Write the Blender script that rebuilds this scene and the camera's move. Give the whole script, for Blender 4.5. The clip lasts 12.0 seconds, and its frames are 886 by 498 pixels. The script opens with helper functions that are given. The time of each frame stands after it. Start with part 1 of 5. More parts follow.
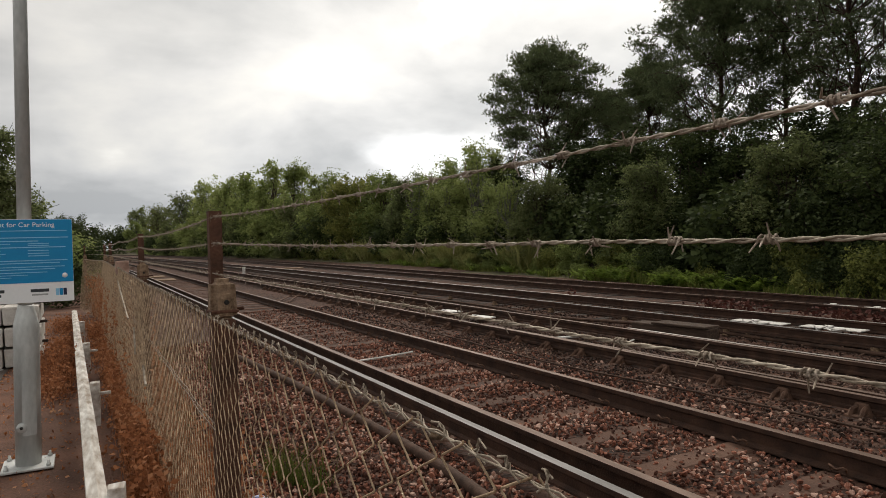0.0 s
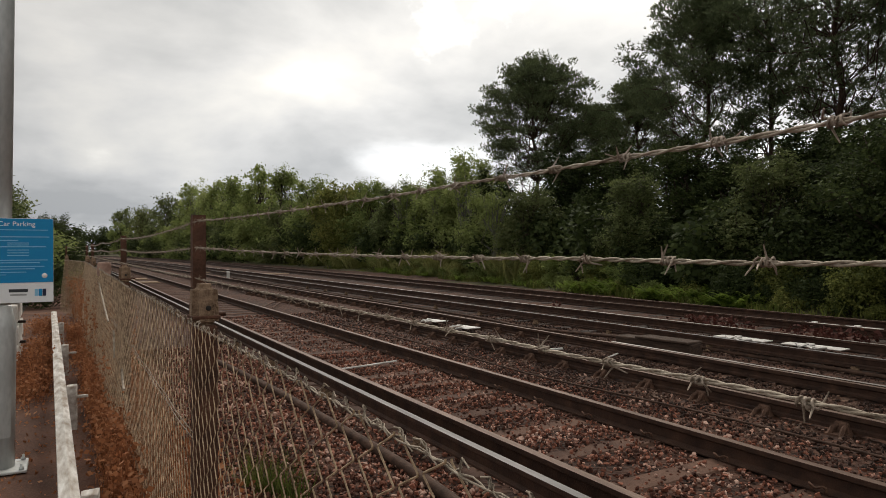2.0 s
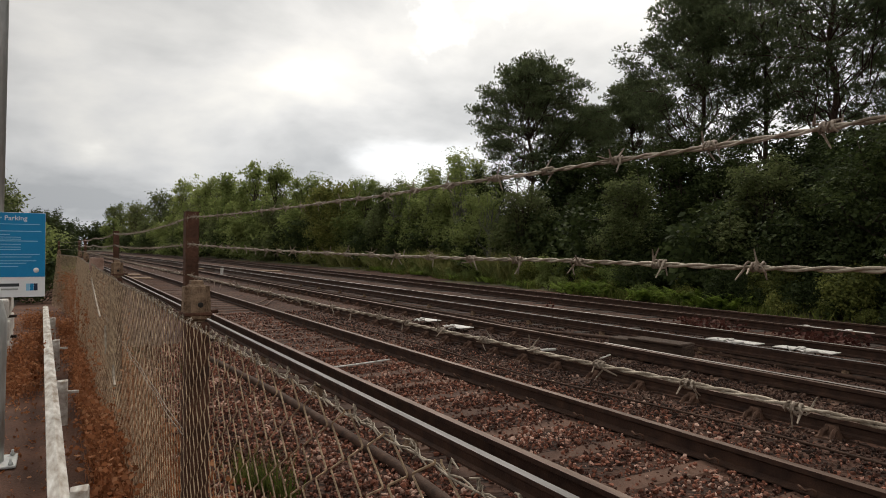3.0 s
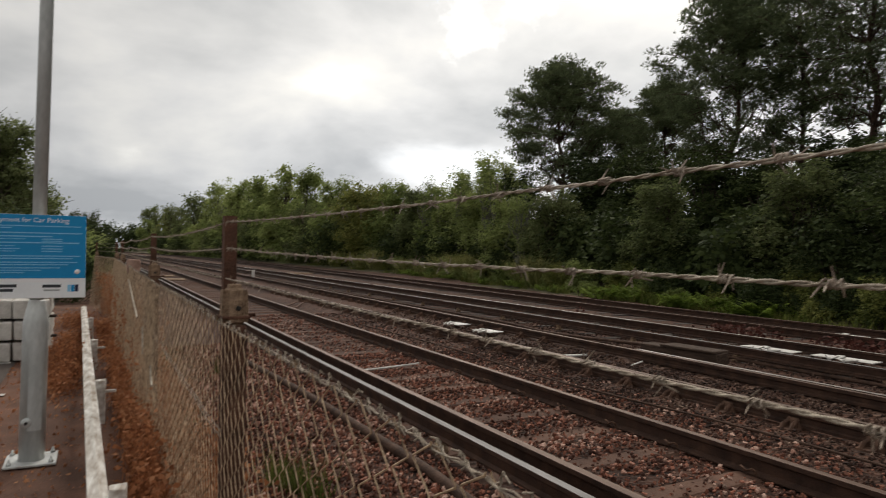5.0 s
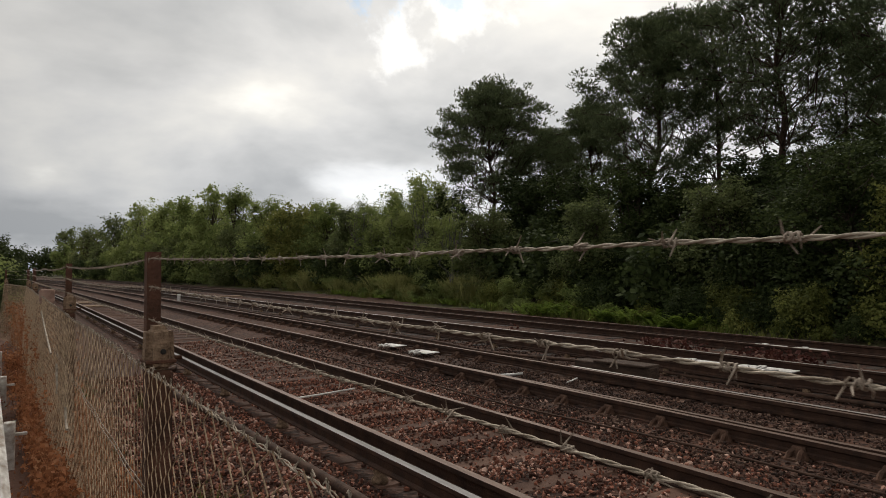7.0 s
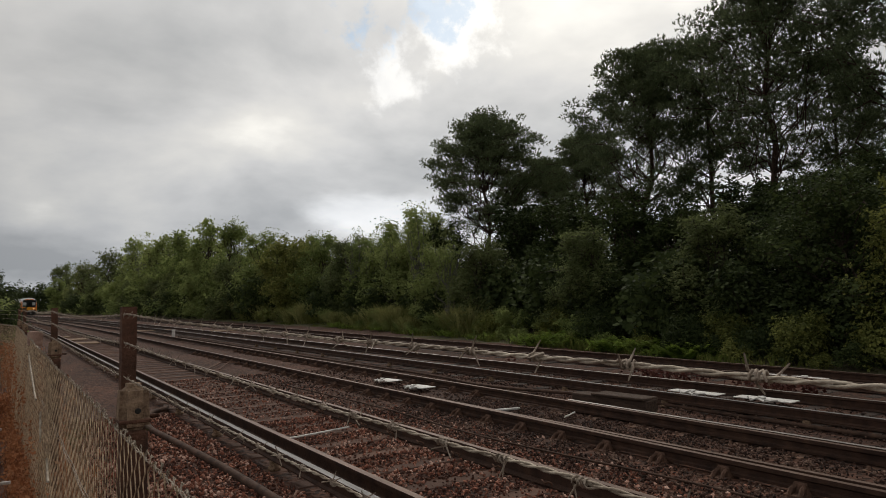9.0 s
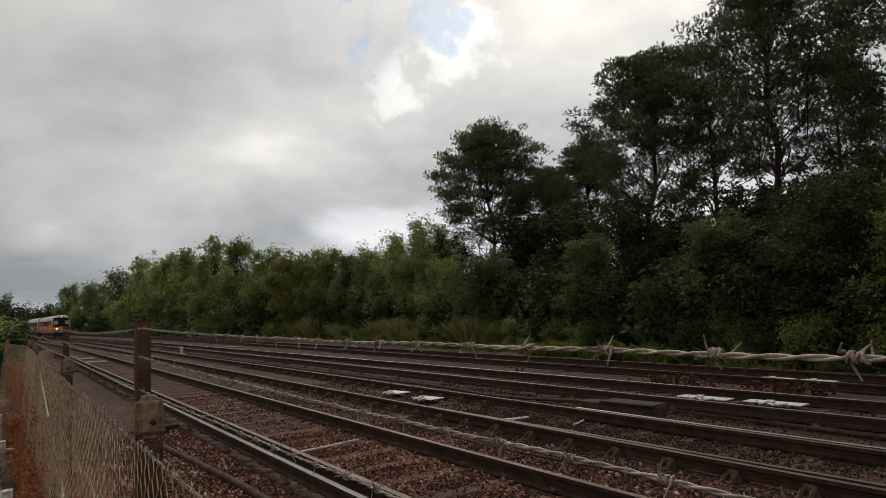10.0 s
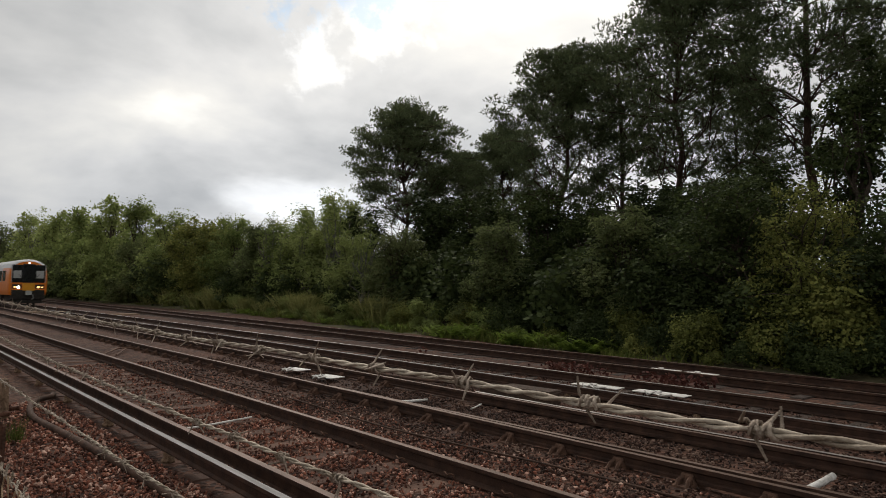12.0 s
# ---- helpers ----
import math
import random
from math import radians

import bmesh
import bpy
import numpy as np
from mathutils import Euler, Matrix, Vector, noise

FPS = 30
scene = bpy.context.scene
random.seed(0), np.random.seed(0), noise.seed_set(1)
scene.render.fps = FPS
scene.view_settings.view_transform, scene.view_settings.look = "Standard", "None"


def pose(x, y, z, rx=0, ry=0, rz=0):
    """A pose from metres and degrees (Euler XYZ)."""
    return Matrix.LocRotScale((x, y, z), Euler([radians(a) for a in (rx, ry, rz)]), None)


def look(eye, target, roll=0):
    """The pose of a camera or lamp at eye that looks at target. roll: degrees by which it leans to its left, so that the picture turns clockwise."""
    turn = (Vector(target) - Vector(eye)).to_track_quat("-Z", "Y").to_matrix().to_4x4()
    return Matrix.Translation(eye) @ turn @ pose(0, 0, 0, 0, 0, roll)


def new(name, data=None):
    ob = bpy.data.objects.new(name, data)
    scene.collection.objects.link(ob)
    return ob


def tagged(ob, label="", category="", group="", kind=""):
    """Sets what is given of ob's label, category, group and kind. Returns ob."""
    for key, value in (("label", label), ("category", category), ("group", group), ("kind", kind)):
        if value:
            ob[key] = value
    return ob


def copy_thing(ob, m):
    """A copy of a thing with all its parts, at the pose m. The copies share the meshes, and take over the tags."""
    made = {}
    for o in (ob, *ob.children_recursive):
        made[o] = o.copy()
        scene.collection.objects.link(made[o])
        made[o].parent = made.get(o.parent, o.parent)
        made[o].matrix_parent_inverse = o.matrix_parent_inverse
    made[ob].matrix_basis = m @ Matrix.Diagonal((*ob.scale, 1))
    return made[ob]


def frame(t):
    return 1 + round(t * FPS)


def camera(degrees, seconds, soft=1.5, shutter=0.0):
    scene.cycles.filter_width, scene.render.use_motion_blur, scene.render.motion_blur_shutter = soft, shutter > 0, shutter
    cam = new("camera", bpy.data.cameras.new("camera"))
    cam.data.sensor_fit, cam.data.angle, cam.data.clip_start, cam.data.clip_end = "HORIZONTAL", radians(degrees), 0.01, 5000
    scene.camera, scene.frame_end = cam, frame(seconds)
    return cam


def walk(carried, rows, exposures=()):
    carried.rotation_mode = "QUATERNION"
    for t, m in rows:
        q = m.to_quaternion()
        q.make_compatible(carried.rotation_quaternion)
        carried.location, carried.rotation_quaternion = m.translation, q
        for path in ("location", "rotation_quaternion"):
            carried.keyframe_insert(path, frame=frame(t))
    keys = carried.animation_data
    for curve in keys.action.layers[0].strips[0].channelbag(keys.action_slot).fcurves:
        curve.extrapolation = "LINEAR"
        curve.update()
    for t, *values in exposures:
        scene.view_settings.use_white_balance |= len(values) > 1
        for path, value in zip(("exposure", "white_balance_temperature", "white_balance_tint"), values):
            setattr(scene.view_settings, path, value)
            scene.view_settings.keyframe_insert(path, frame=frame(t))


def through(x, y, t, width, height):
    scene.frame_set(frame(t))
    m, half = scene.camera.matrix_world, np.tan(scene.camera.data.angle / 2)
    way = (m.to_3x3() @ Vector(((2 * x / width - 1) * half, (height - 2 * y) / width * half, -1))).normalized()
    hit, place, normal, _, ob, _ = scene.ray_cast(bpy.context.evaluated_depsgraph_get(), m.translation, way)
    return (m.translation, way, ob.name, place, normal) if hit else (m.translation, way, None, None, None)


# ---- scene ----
cam = camera(67.3, 12.0, soft=0.9, shutter=0.3)
PATH = [
    (0.0, -0.010, -0.017, 1.483, 28.37, -0.71, -1.60),
    (0.5, -0.016, -0.024, 1.487, 28.52, -0.36, -1.25),
    (1.0, -0.008, -0.009, 1.492, 29.55, 1.00, -0.88),
    (1.5, -0.004, -0.005, 1.488, 29.80, 0.42, -0.53),
    (2.0, -0.002, -0.001, 1.487, 29.55, 0.06, -0.19),
    (2.5, 0.000, 0.000, 1.487, 29.49, -0.01, 0.50),
    (3.0, 0.001, -0.001, 1.488, 30.03, -0.00, 0.51),
    (3.2, -0.002, 0.002, 1.488, 30.10, -0.02, 0.47),
    (4.8, -0.026, 0.024, 1.487, 26.09, -0.51, 1.18),
    (5.0, -0.018, 0.016, 1.495, 27.57, 0.27, 0.88),
    (5.5, 0.010, 0.006, 1.526, 32.93, 1.95, -1.73),
    (6.0, 0.006, -0.000, 1.540, 34.34, 2.93, -1.69),
    (6.5, 0.008, 0.021, 1.562, 34.17, 2.85, -0.89),
    (7.0, -0.004, 0.094, 1.546, 33.32, 1.85, -0.24),
    (7.2, 0.014, 0.111, 1.559, 34.24, 2.46, -0.50),
    (8.8, 0.066, 0.114, 1.617, 33.43, 4.36, -1.63),
    (9.0, 0.058, 0.107, 1.613, 33.65, 4.41, -1.11),
    (9.5, 0.037, 0.080, 1.601, 34.00, 4.42, -1.56),
    (10.0, 0.031, 0.055, 1.601, 33.22, 5.41, -2.40),
    (10.5, 0.046, 0.042, 1.598, 35.20, 6.79, -0.99),
    (10.6, 0.093, 0.075, 1.597, 37.53, 6.60, -1.61),
    (10.7, 0.090, 0.061, 1.602, 40.21, 6.55, -2.15),
    (10.8, 0.120, 0.066, 1.604, 43.62, 6.48, -2.16),
    (10.9, 0.096, 0.018, 1.613, 46.31, 6.22, -2.75),
    (11.0, 0.115, 0.023, 1.619, 47.84, 5.87, -2.40),
    (11.5, 0.120, 0.078, 1.624, 43.71, 4.47, -0.52),
    (12.0, 0.137, 0.116, 1.623, 40.73, 3.56, 0.66),
]
# brightness drifts as the phone adapts to the sky
EXPOSURES = [(0.0, 0.30, 7050, 10), (1.0, 0.2, 7000, 10), (3.2, 0.2, 7000, 10), (5.0, 0.17, 6950, 10), (6.5, 0.02, 6950, 10), (8.8, -0.19, 6850, 10), (9.5, -0.25, 6850, 10), (10.0, -0.26, 6850, 10), (10.5, -0.50, 6850, 10), (10.9, -0.38, 6850, 10), (11.5, -0.05, 6800, 10), (12.0, 0.0, 6850, 10)]
walk(cam, [(t, pose(x, y, z, 90 + pitch, 0, -yaw) @ pose(0, 0, 0, 0, 0, roll)) for t, x, y, z, yaw, pitch, roll in PATH], EXPOSURES)

# ---- light ----
def make_world():
    w = bpy.data.worlds.new("overcast_sky")
    scene.world = w
    w.use_nodes = True
    nt = w.node_tree
    nt.nodes.clear()
    N, L = nt.nodes.new, nt.links.new
    out = N("ShaderNodeOutputWorld")
    sky = N("ShaderNodeTexSky")
    sky.sky_type = "NISHITA"
    sky.sun_disc = False
    sky.dust_density, sky.ozone_density = 0.3, 2.5
    sky.sun_elevation, sky.sun_rotation = radians(46), radians(30)
    blue = N("ShaderNodeBackground")
    blue.inputs["Strength"].default_value = 0.135
    clear = N("ShaderNodeMix"); clear.data_type = "RGBA"; clear.blend_type = "MULTIPLY"
    clear.inputs["Factor"].default_value, clear.inputs[7].default_value = 1.0, (0.80, 1.0, 1.0, 1)
    L(sky.outputs[0], clear.inputs[6]); L(clear.outputs[2], blue.inputs["Color"])
    tc = N("ShaderNodeTexCoord")
    sep = N("ShaderNodeSeparateXYZ")
    L(tc.outputs["Generated"], sep.inputs[0])
    # flatten the cloud layer: divide the direction by its height
    add = N("ShaderNodeMath"); add.operation = "ADD"; add.inputs[1].default_value = 0.34
    mx = N("ShaderNodeMath"); mx.operation = "MAXIMUM"; mx.inputs[1].default_value = 0.0
    L(sep.outputs["Z"], mx.inputs[0]); L(mx.outputs[0], add.inputs[0])
    dx = N("ShaderNodeMath"); dx.operation = "DIVIDE"
    dy = N("ShaderNodeMath"); dy.operation = "DIVIDE"
    L(sep.outputs["X"], dx.inputs[0]); L(add.outputs[0], dx.inputs[1])
    L(sep.outputs["Y"], dy.inputs[0]); L(add.outputs[0], dy.inputs[1])
    comb = N("ShaderNodeCombineXYZ")
    L(dx.outputs[0], comb.inputs[0]); L(dy.outputs[0], comb.inputs[1])
    comb.inputs[2].default_value = CLOUD_SEED
    big = N("ShaderNodeTexNoise")
    big.inputs["Scale"].default_value, big.inputs["Detail"].default_value, big.inputs["Roughness"].default_value = 1.7, 9, 0.5
    big.inputs["Distortion"].default_value = 0.15
    L(comb.outputs[0], big.inputs["Vector"])
    ramp = N("ShaderNodeValToRGB")
    r = ramp.color_ramp
    r.elements[0].position, r.elements[0].color = 0.36, (0.47, 0.49, 0.515, 1)
    r.elements[1].position, r.elements[1].color = 0.68, (0.99, 0.99, 0.965, 1)
    e = r.elements.new(0.50); e.color = (0.655, 0.67, 0.69, 1)
    e = r.elements.new(0.60); e.color = (0.79, 0.795, 0.79, 1)
    L(big.outputs["Fac"], ramp.inputs[0])
    # a bluer, darker bank of cloud low down
    low = N("ShaderNodeMapRange")
    low.inputs["From Min"].default_value, low.inputs["From Max"].default_value = 0.0, 0.30
    L(sep.outputs["Z"], low.inputs["Value"])
    tint = N("ShaderNodeMix"); tint.data_type = "RGBA"; tint.blend_type = "MULTIPLY"
    band = N("ShaderNodeMix"); band.data_type = "RGBA"
    band.inputs[6].default_value, band.inputs[7].default_value = (0.80, 0.84, 0.90, 1), (1, 1, 1, 1)
    L(low.outputs[0], band.inputs["Factor"])
    tint.inputs["Factor"].default_value = 1
    L(ramp.outputs[0], tint.inputs[6]); L(band.outputs[2], tint.inputs[7])
    cloud = N("ShaderNodeBackground")
    # the veiled sun brightens the cloud round it
    dot = N("ShaderNodeVectorMath"); dot.operation = "DOT_PRODUCT"
    dot.inputs[1].default_value = (0.62, 0.66, 0.423)
    L(tc.outputs["Generated"], dot.inputs[0])
    veil = N("ShaderNodeMapRange"); veil.interpolation_type = "SMOOTHSTEP"
    veil.inputs["From Min"].default_value, veil.inputs["From Max"].default_value = 0.62, 1.0
    veil.inputs["To Min"].default_value, veil.inputs["To Max"].default_value = 0.84 * CLOUD_STRENGTH, 1.24 * CLOUD_STRENGTH
    L(dot.outputs["Value"], veil.inputs["Value"])
    # a long bright break low in the cloud
    sub = N("ShaderNodeVectorMath"); sub.operation = "SUBTRACT"; sub.inputs[1].default_value = (0.455, 0.880, 0.134)
    flat = N("ShaderNodeVectorMath"); flat.operation = "MULTIPLY"; flat.inputs[1].default_value = (1.0, 1.0, 4.2)
    size = N("ShaderNodeVectorMath"); size.operation = "LENGTH"
    L(tc.outputs["Generated"], sub.inputs[0]); L(sub.outputs[0], flat.inputs[0]); L(flat.outputs[0], size.inputs[0])
    edge = N("ShaderNodeMath"); edge.operation = "MULTIPLY_ADD"; edge.inputs[1].default_value = -0.30
    L(big.outputs["Fac"], edge.inputs[0]); L(size.outputs["Value"], edge.inputs[2])
    brk = N("ShaderNodeMapRange"); brk.interpolation_type = "SMOOTHSTEP"
    brk.inputs["From Min"].default_value, brk.inputs["From Max"].default_value = -0.08, 0.015
    brk.inputs["To Min"].default_value, brk.inputs["To Max"].default_value = 0.62, 0.0
    L(edge.outputs[0], brk.inputs["Value"])
    total = N("ShaderNodeMath"); total.operation = "ADD"
    L(veil.outputs[0], total.inputs[0]); L(brk.outputs[0], total.inputs[1])
    # sunlit puffs of white cloud under the blue rift
    puff = N("ShaderNodeVectorMath"); puff.operation = "DOT_PRODUCT"; puff.inputs[1].default_value = PUFF
    L(tc.outputs["Generated"], puff.inputs[0])
    pw = N("ShaderNodeMath"); pw.operation = "MULTIPLY_ADD"; pw.inputs[1].default_value = 0.03
    # ragged edges
    rag = N("ShaderNodeTexNoise")
    rag.inputs["Scale"].default_value, rag.inputs["Detail"].default_value, rag.inputs["Roughness"].default_value = 11, 7, 0.6
    L(tc.outputs["Generated"], rag.inputs["Vector"])
    raw = N("ShaderNodeMath"); raw.operation = "MULTIPLY_ADD"; raw.inputs[1].default_value = 0.035
    L(rag.outputs["Fac"], raw.inputs[0]); L(puff.outputs["Value"], raw.inputs[2])
    L(big.outputs["Fac"], pw.inputs[0]); L(raw.outputs[0], pw.inputs[2])
    pr = N("ShaderNodeMapRange"); pr.interpolation_type = "SMOOTHSTEP"
    pr.inputs["From Min"].default_value, pr.inputs["From Max"].default_value = 1.0290, 1.0345
    pr.inputs["To Min"].default_value, pr.inputs["To Max"].default_value = 0.0, 0.42
    L(pw.outputs[0], pr.inputs["Value"])
    glow = N("ShaderNodeMath"); glow.operation = "ADD"
    L(total.outputs[0], glow.inputs[0]); L(pr.outputs[0], glow.inputs[1]); L(glow.outputs[0], cloud.inputs["Strength"])
    L(tint.outputs[2], cloud.inputs["Color"])
    # thin gaps in the cloud
    gap = N("ShaderNodeTexNoise")
    gap.inputs["Scale"].default_value, gap.inputs["Detail"].default_value = 0.8, 5
    off = N("ShaderNodeVectorMath"); off.operation = "ADD"; off.inputs[1].default_value = (3.1, 7.7, 1.3)
    L(comb.outputs[0], off.inputs[0]); L(off.outputs[0], gap.inputs["Vector"])
    gr = N("ShaderNodeMapRange")
    gr.inputs["From Min"].default_value, gr.inputs["From Max"].default_value = 0.27, 0.36
    L(gap.outputs["Fac"], gr.inputs["Value"])
    rift = N("ShaderNodeVectorMath"); rift.operation = "DOT_PRODUCT"; rift.inputs[1].default_value = RIFT
    L(tc.outputs["Generated"], rift.inputs[0])
    wisp = N("ShaderNodeMath"); wisp.operation = "MULTIPLY_ADD"; wisp.inputs[1].default_value = 0.04
    L(rag.outputs["Fac"], wisp.inputs[0]); L(rift.outputs["Value"], wisp.inputs[2])
    rr = N("ShaderNodeMapRange"); rr.interpolation_type = "SMOOTHSTEP"
    rr.inputs["From Min"].default_value, rr.inputs["From Max"].default_value = 1.0138, 1.0182
    rr.inputs["To Min"].default_value, rr.inputs["To Max"].default_value = 1.0, 0.55
    L(wisp.outputs[0], rr.inputs["Value"])
    both = N("ShaderNodeMath"); both.operation = "MULTIPLY"
    L(gr.outputs[0], both.inputs[0]); L(rr.outputs[0], both.inputs[1])
    mix = N("ShaderNodeMixShader")
    L(both.outputs[0], mix.inputs[0]); L(blue.outputs[0], mix.inputs[1]); L(cloud.outputs[0], mix.inputs[2])
    L(mix.outputs[0], out.inputs[0])


CLOUD_SEED, CLOUD_STRENGTH, RIFT, PUFF = 4.3, 1.0, (0.445, 0.771, 0.455), (0.501, 0.787, 0.361)
make_world()
sun = new("sun", bpy.data.lights.new("sun", "SUN"))
sun.data.energy, sun.data.angle, sun.data.color = 1.5, radians(25), (1.0, 0.96, 0.9)
sun.matrix_world = look((20.8, 36.1, 43.2), (0, 0, 0))


# ---- materials ----
def mat(name, c1, c2, scale=6.0, rough=0.8, metal=0.0, bump=0.3, fine=60.0, island=0.0, obj=0.0, dist=0.01, c3=None, spec=0.3, stretch=None):
    """A procedural surface: two colours mixed by noise at two scales, worn by a third, with fine relief."""
    m = bpy.data.materials.new(name)
    m.use_nodes = True
    nt = m.node_tree
    N, L = nt.nodes.new, nt.links.new
    p = nt.nodes["Principled BSDF"]
    p.inputs["Roughness"].default_value, p.inputs["Metallic"].default_value = rough, metal
    p.inputs["Specular IOR Level"].default_value = spec
    tc = N("ShaderNodeTexCoord")
    src = tc.outputs["Object"]
    if stretch:
        mp = N("ShaderNodeMapping"); mp.inputs["Scale"].default_value = stretch
        L(src, mp.inputs[0]); src = mp.outputs[0]
    a = N("ShaderNodeTexNoise"); a.inputs["Scale"].default_value, a.inputs["Detail"].default_value = scale, 6
    b = N("ShaderNodeTexNoise"); b.inputs["Scale"].default_value, b.inputs["Detail"].default_value = fine, 4
    L(src, a.inputs["Vector"]); L(src, b.inputs["Vector"])
    mul = N("ShaderNodeMath"); mul.operation = "MULTIPLY_ADD"; mul.inputs[1].default_value, mul.inputs[2].default_value = 0.4, -0.2
    L(b.outputs["Fac"], mul.inputs[0])
    s = N("ShaderNodeMath"); s.operation = "ADD"
    L(a.outputs["Fac"], s.inputs[0]); L(mul.outputs[0], s.inputs[1])
    last = s.outputs[0]
    if island or obj:
        add = N("ShaderNodeMath"); add.operation = "MULTIPLY_ADD"
        add.inputs[1].default_value = island or obj
        if island:
            g = N("ShaderNodeNewGeometry"); L(g.outputs["Random Per Island"], add.inputs[0])
        else:
            g = N("ShaderNodeObjectInfo"); L(g.outputs["Random"], add.inputs[0])
        sub = N("ShaderNodeMath"); sub.operation = "SUBTRACT"; sub.inputs[1].default_value = (island or obj) / 2
        L(last, add.inputs[2]); L(add.outputs[0], sub.inputs[0]); last = sub.outputs[0]
    ramp = N("ShaderNodeValToRGB")
    r = ramp.color_ramp
    r.elements[0].position, r.elements[0].color = 0.3, (*c1, 1)
    r.elements[1].position, r.elements[1].color = 0.7, (*c2, 1)
    if c3:
        e = r.elements.new(0.86); e.color = (*c3, 1)
    L(last, ramp.inputs[0])
    L(ramp.outputs[0], p.inputs["Base Color"])
    if bump:
        bp = N("ShaderNodeBump"); bp.inputs["Strength"].default_value, bp.inputs["Distance"].default_value = bump, dist
        L(b.outputs["Fac"], bp.inputs["Height"]); L(bp.outputs[0], p.inputs["Normal"])
    return m


def leaf_mat(name, c1, c2, c3, through=0.35):
    """Leaves: varied greens from leaf to leaf, lit through from behind."""
    m = bpy.data.materials.new(name)
    m.use_nodes = True
    nt = m.node_tree
    N, L = nt.nodes.new, nt.links.new
    p = nt.nodes["Principled BSDF"]
    p.inputs["Roughness"].default_value, p.inputs["Specular IOR Level"].default_value = 0.7, 0.1
    g, o = N("ShaderNodeNewGeometry"), N("ShaderNodeObjectInfo")
    tc = N("ShaderNodeTexCoord")
    n = N("ShaderNodeTexNoise"); n.inputs["Scale"].default_value = 0.9
    L(tc.outputs["Object"], n.inputs["Vector"])
    mix = N("ShaderNodeMath"); mix.operation = "MULTIPLY_ADD"; mix.inputs[1].default_value = 0.5
    L(g.outputs["Random Per Island"], mix.inputs[0])
    sc = N("ShaderNodeMath"); sc.operation = "MULTIPLY_ADD"; sc.inputs[1].default_value = 0.3
    L(o.outputs["Random"], sc.inputs[0])
    sb = N("ShaderNodeMath"); sb.operation = "MULTIPLY_ADD"; sb.inputs[1].default_value, sb.inputs[2].default_value = 0.8, -0.3
    L(n.outputs["Fac"], sb.inputs[0]); L(sb.outputs[0], sc.inputs[2]); L(sc.outputs[0], mix.inputs[2])
    ramp = N("ShaderNodeValToRGB")
    r = ramp.color_ramp
    r.elements[0].position, r.elements[0].color = 0.15, (*c1, 1)
    r.elements[1].position, r.elements[1].color = 0.95, (*c3, 1)
    e = r.elements.new(0.5); e.color = (*c2, 1)
    L(mix.outputs[0], ramp.inputs[0]); L(ramp.outputs[0], p.inputs["Base Color"])
    t = N("ShaderNodeBsdfTranslucent"); L(ramp.outputs[0], t.inputs["Color"])
    ms = N("ShaderNodeMixShader"); ms.inputs[0].default_value = through
    out = nt.nodes["Material Output"]
    L(p.outputs[0], ms.inputs[1]); L(t.outputs[0], ms.inputs[2]); L(ms.outputs[0], out.inputs[0])
    return m


def glow_mat(name, color, strength):
    m = bpy.data.materials.new(name)
    m.use_nodes = True
    p = m.node_tree.nodes["Principled BSDF"]
    p.inputs["Base Color"].default_value = (*color, 1)
    p.inputs["Emission Color"].default_value, p.inputs["Emission Strength"].default_value = (*color, 1), strength
    return m


def ground_mat():
    """Stony ballast seen from afar: crushed stone cells with grit between, browner near the rails."""
    m = bpy.data.materials.new("ballast_ground")
    m.use_nodes = True
    nt = m.node_tree
    N, L = nt.nodes.new, nt.links.new
    p = nt.nodes["Principled BSDF"]
    p.inputs["Roughness"].default_value, p.inputs["Specular IOR Level"].default_value = 0.9, 0.2
    tc = N("ShaderNodeTexCoord")
    v = N("ShaderNodeTexVoronoi"); v.inputs["Scale"].default_value = 18
    L(tc.outputs["Object"], v.inputs["Vector"])
    n = N("ShaderNodeTexNoise"); n.inputs["Scale"].default_value, n.inputs["Detail"].default_value = 0.35, 5
    L(tc.outputs["Object"], n.inputs["Vector"])
    hsv = N("ShaderNodeSeparateColor"); L(v.outputs["Color"], hsv.inputs[0])
    r1 = N("ShaderNodeValToRGB")
    r1.color_ramp.elements[0].color, r1.color_ramp.elements[1].color = (0.027, 0.0145, 0.010, 1), (0.12, 0.061, 0.041, 1)
    L(hsv.outputs[0], r1.inputs[0])
    r2 = N("ShaderNodeValToRGB")
    r2.color_ramp.elements[0].position, r2.color_ramp.elements[1].position = 0.35, 0.65
    r2.color_ramp.elements[0].color, r2.color_ramp.elements[1].color = (0.62, 0.60, 0.62, 1), (1.1, 0.98, 0.92, 1)
    L(n.outputs["Fac"], r2.inputs[0])
    mul = N("ShaderNodeMix"); mul.data_type = "RGBA"; mul.blend_type = "MULTIPLY"; mul.inputs["Factor"].default_value = 1
    L(r1.outputs[0], mul.inputs[6]); L(r2.outputs[0], mul.inputs[7]); L(mul.outputs[2], p.inputs["Base Color"])
    bp = N("ShaderNodeBump"); bp.inputs["Strength"].default_value, bp.inputs["Distance"].default_value = 0.9, 0.03
    L(v.outputs["Distance"], bp.inputs["Height"]); L(bp.outputs[0], p.inputs["Normal"])
    return m


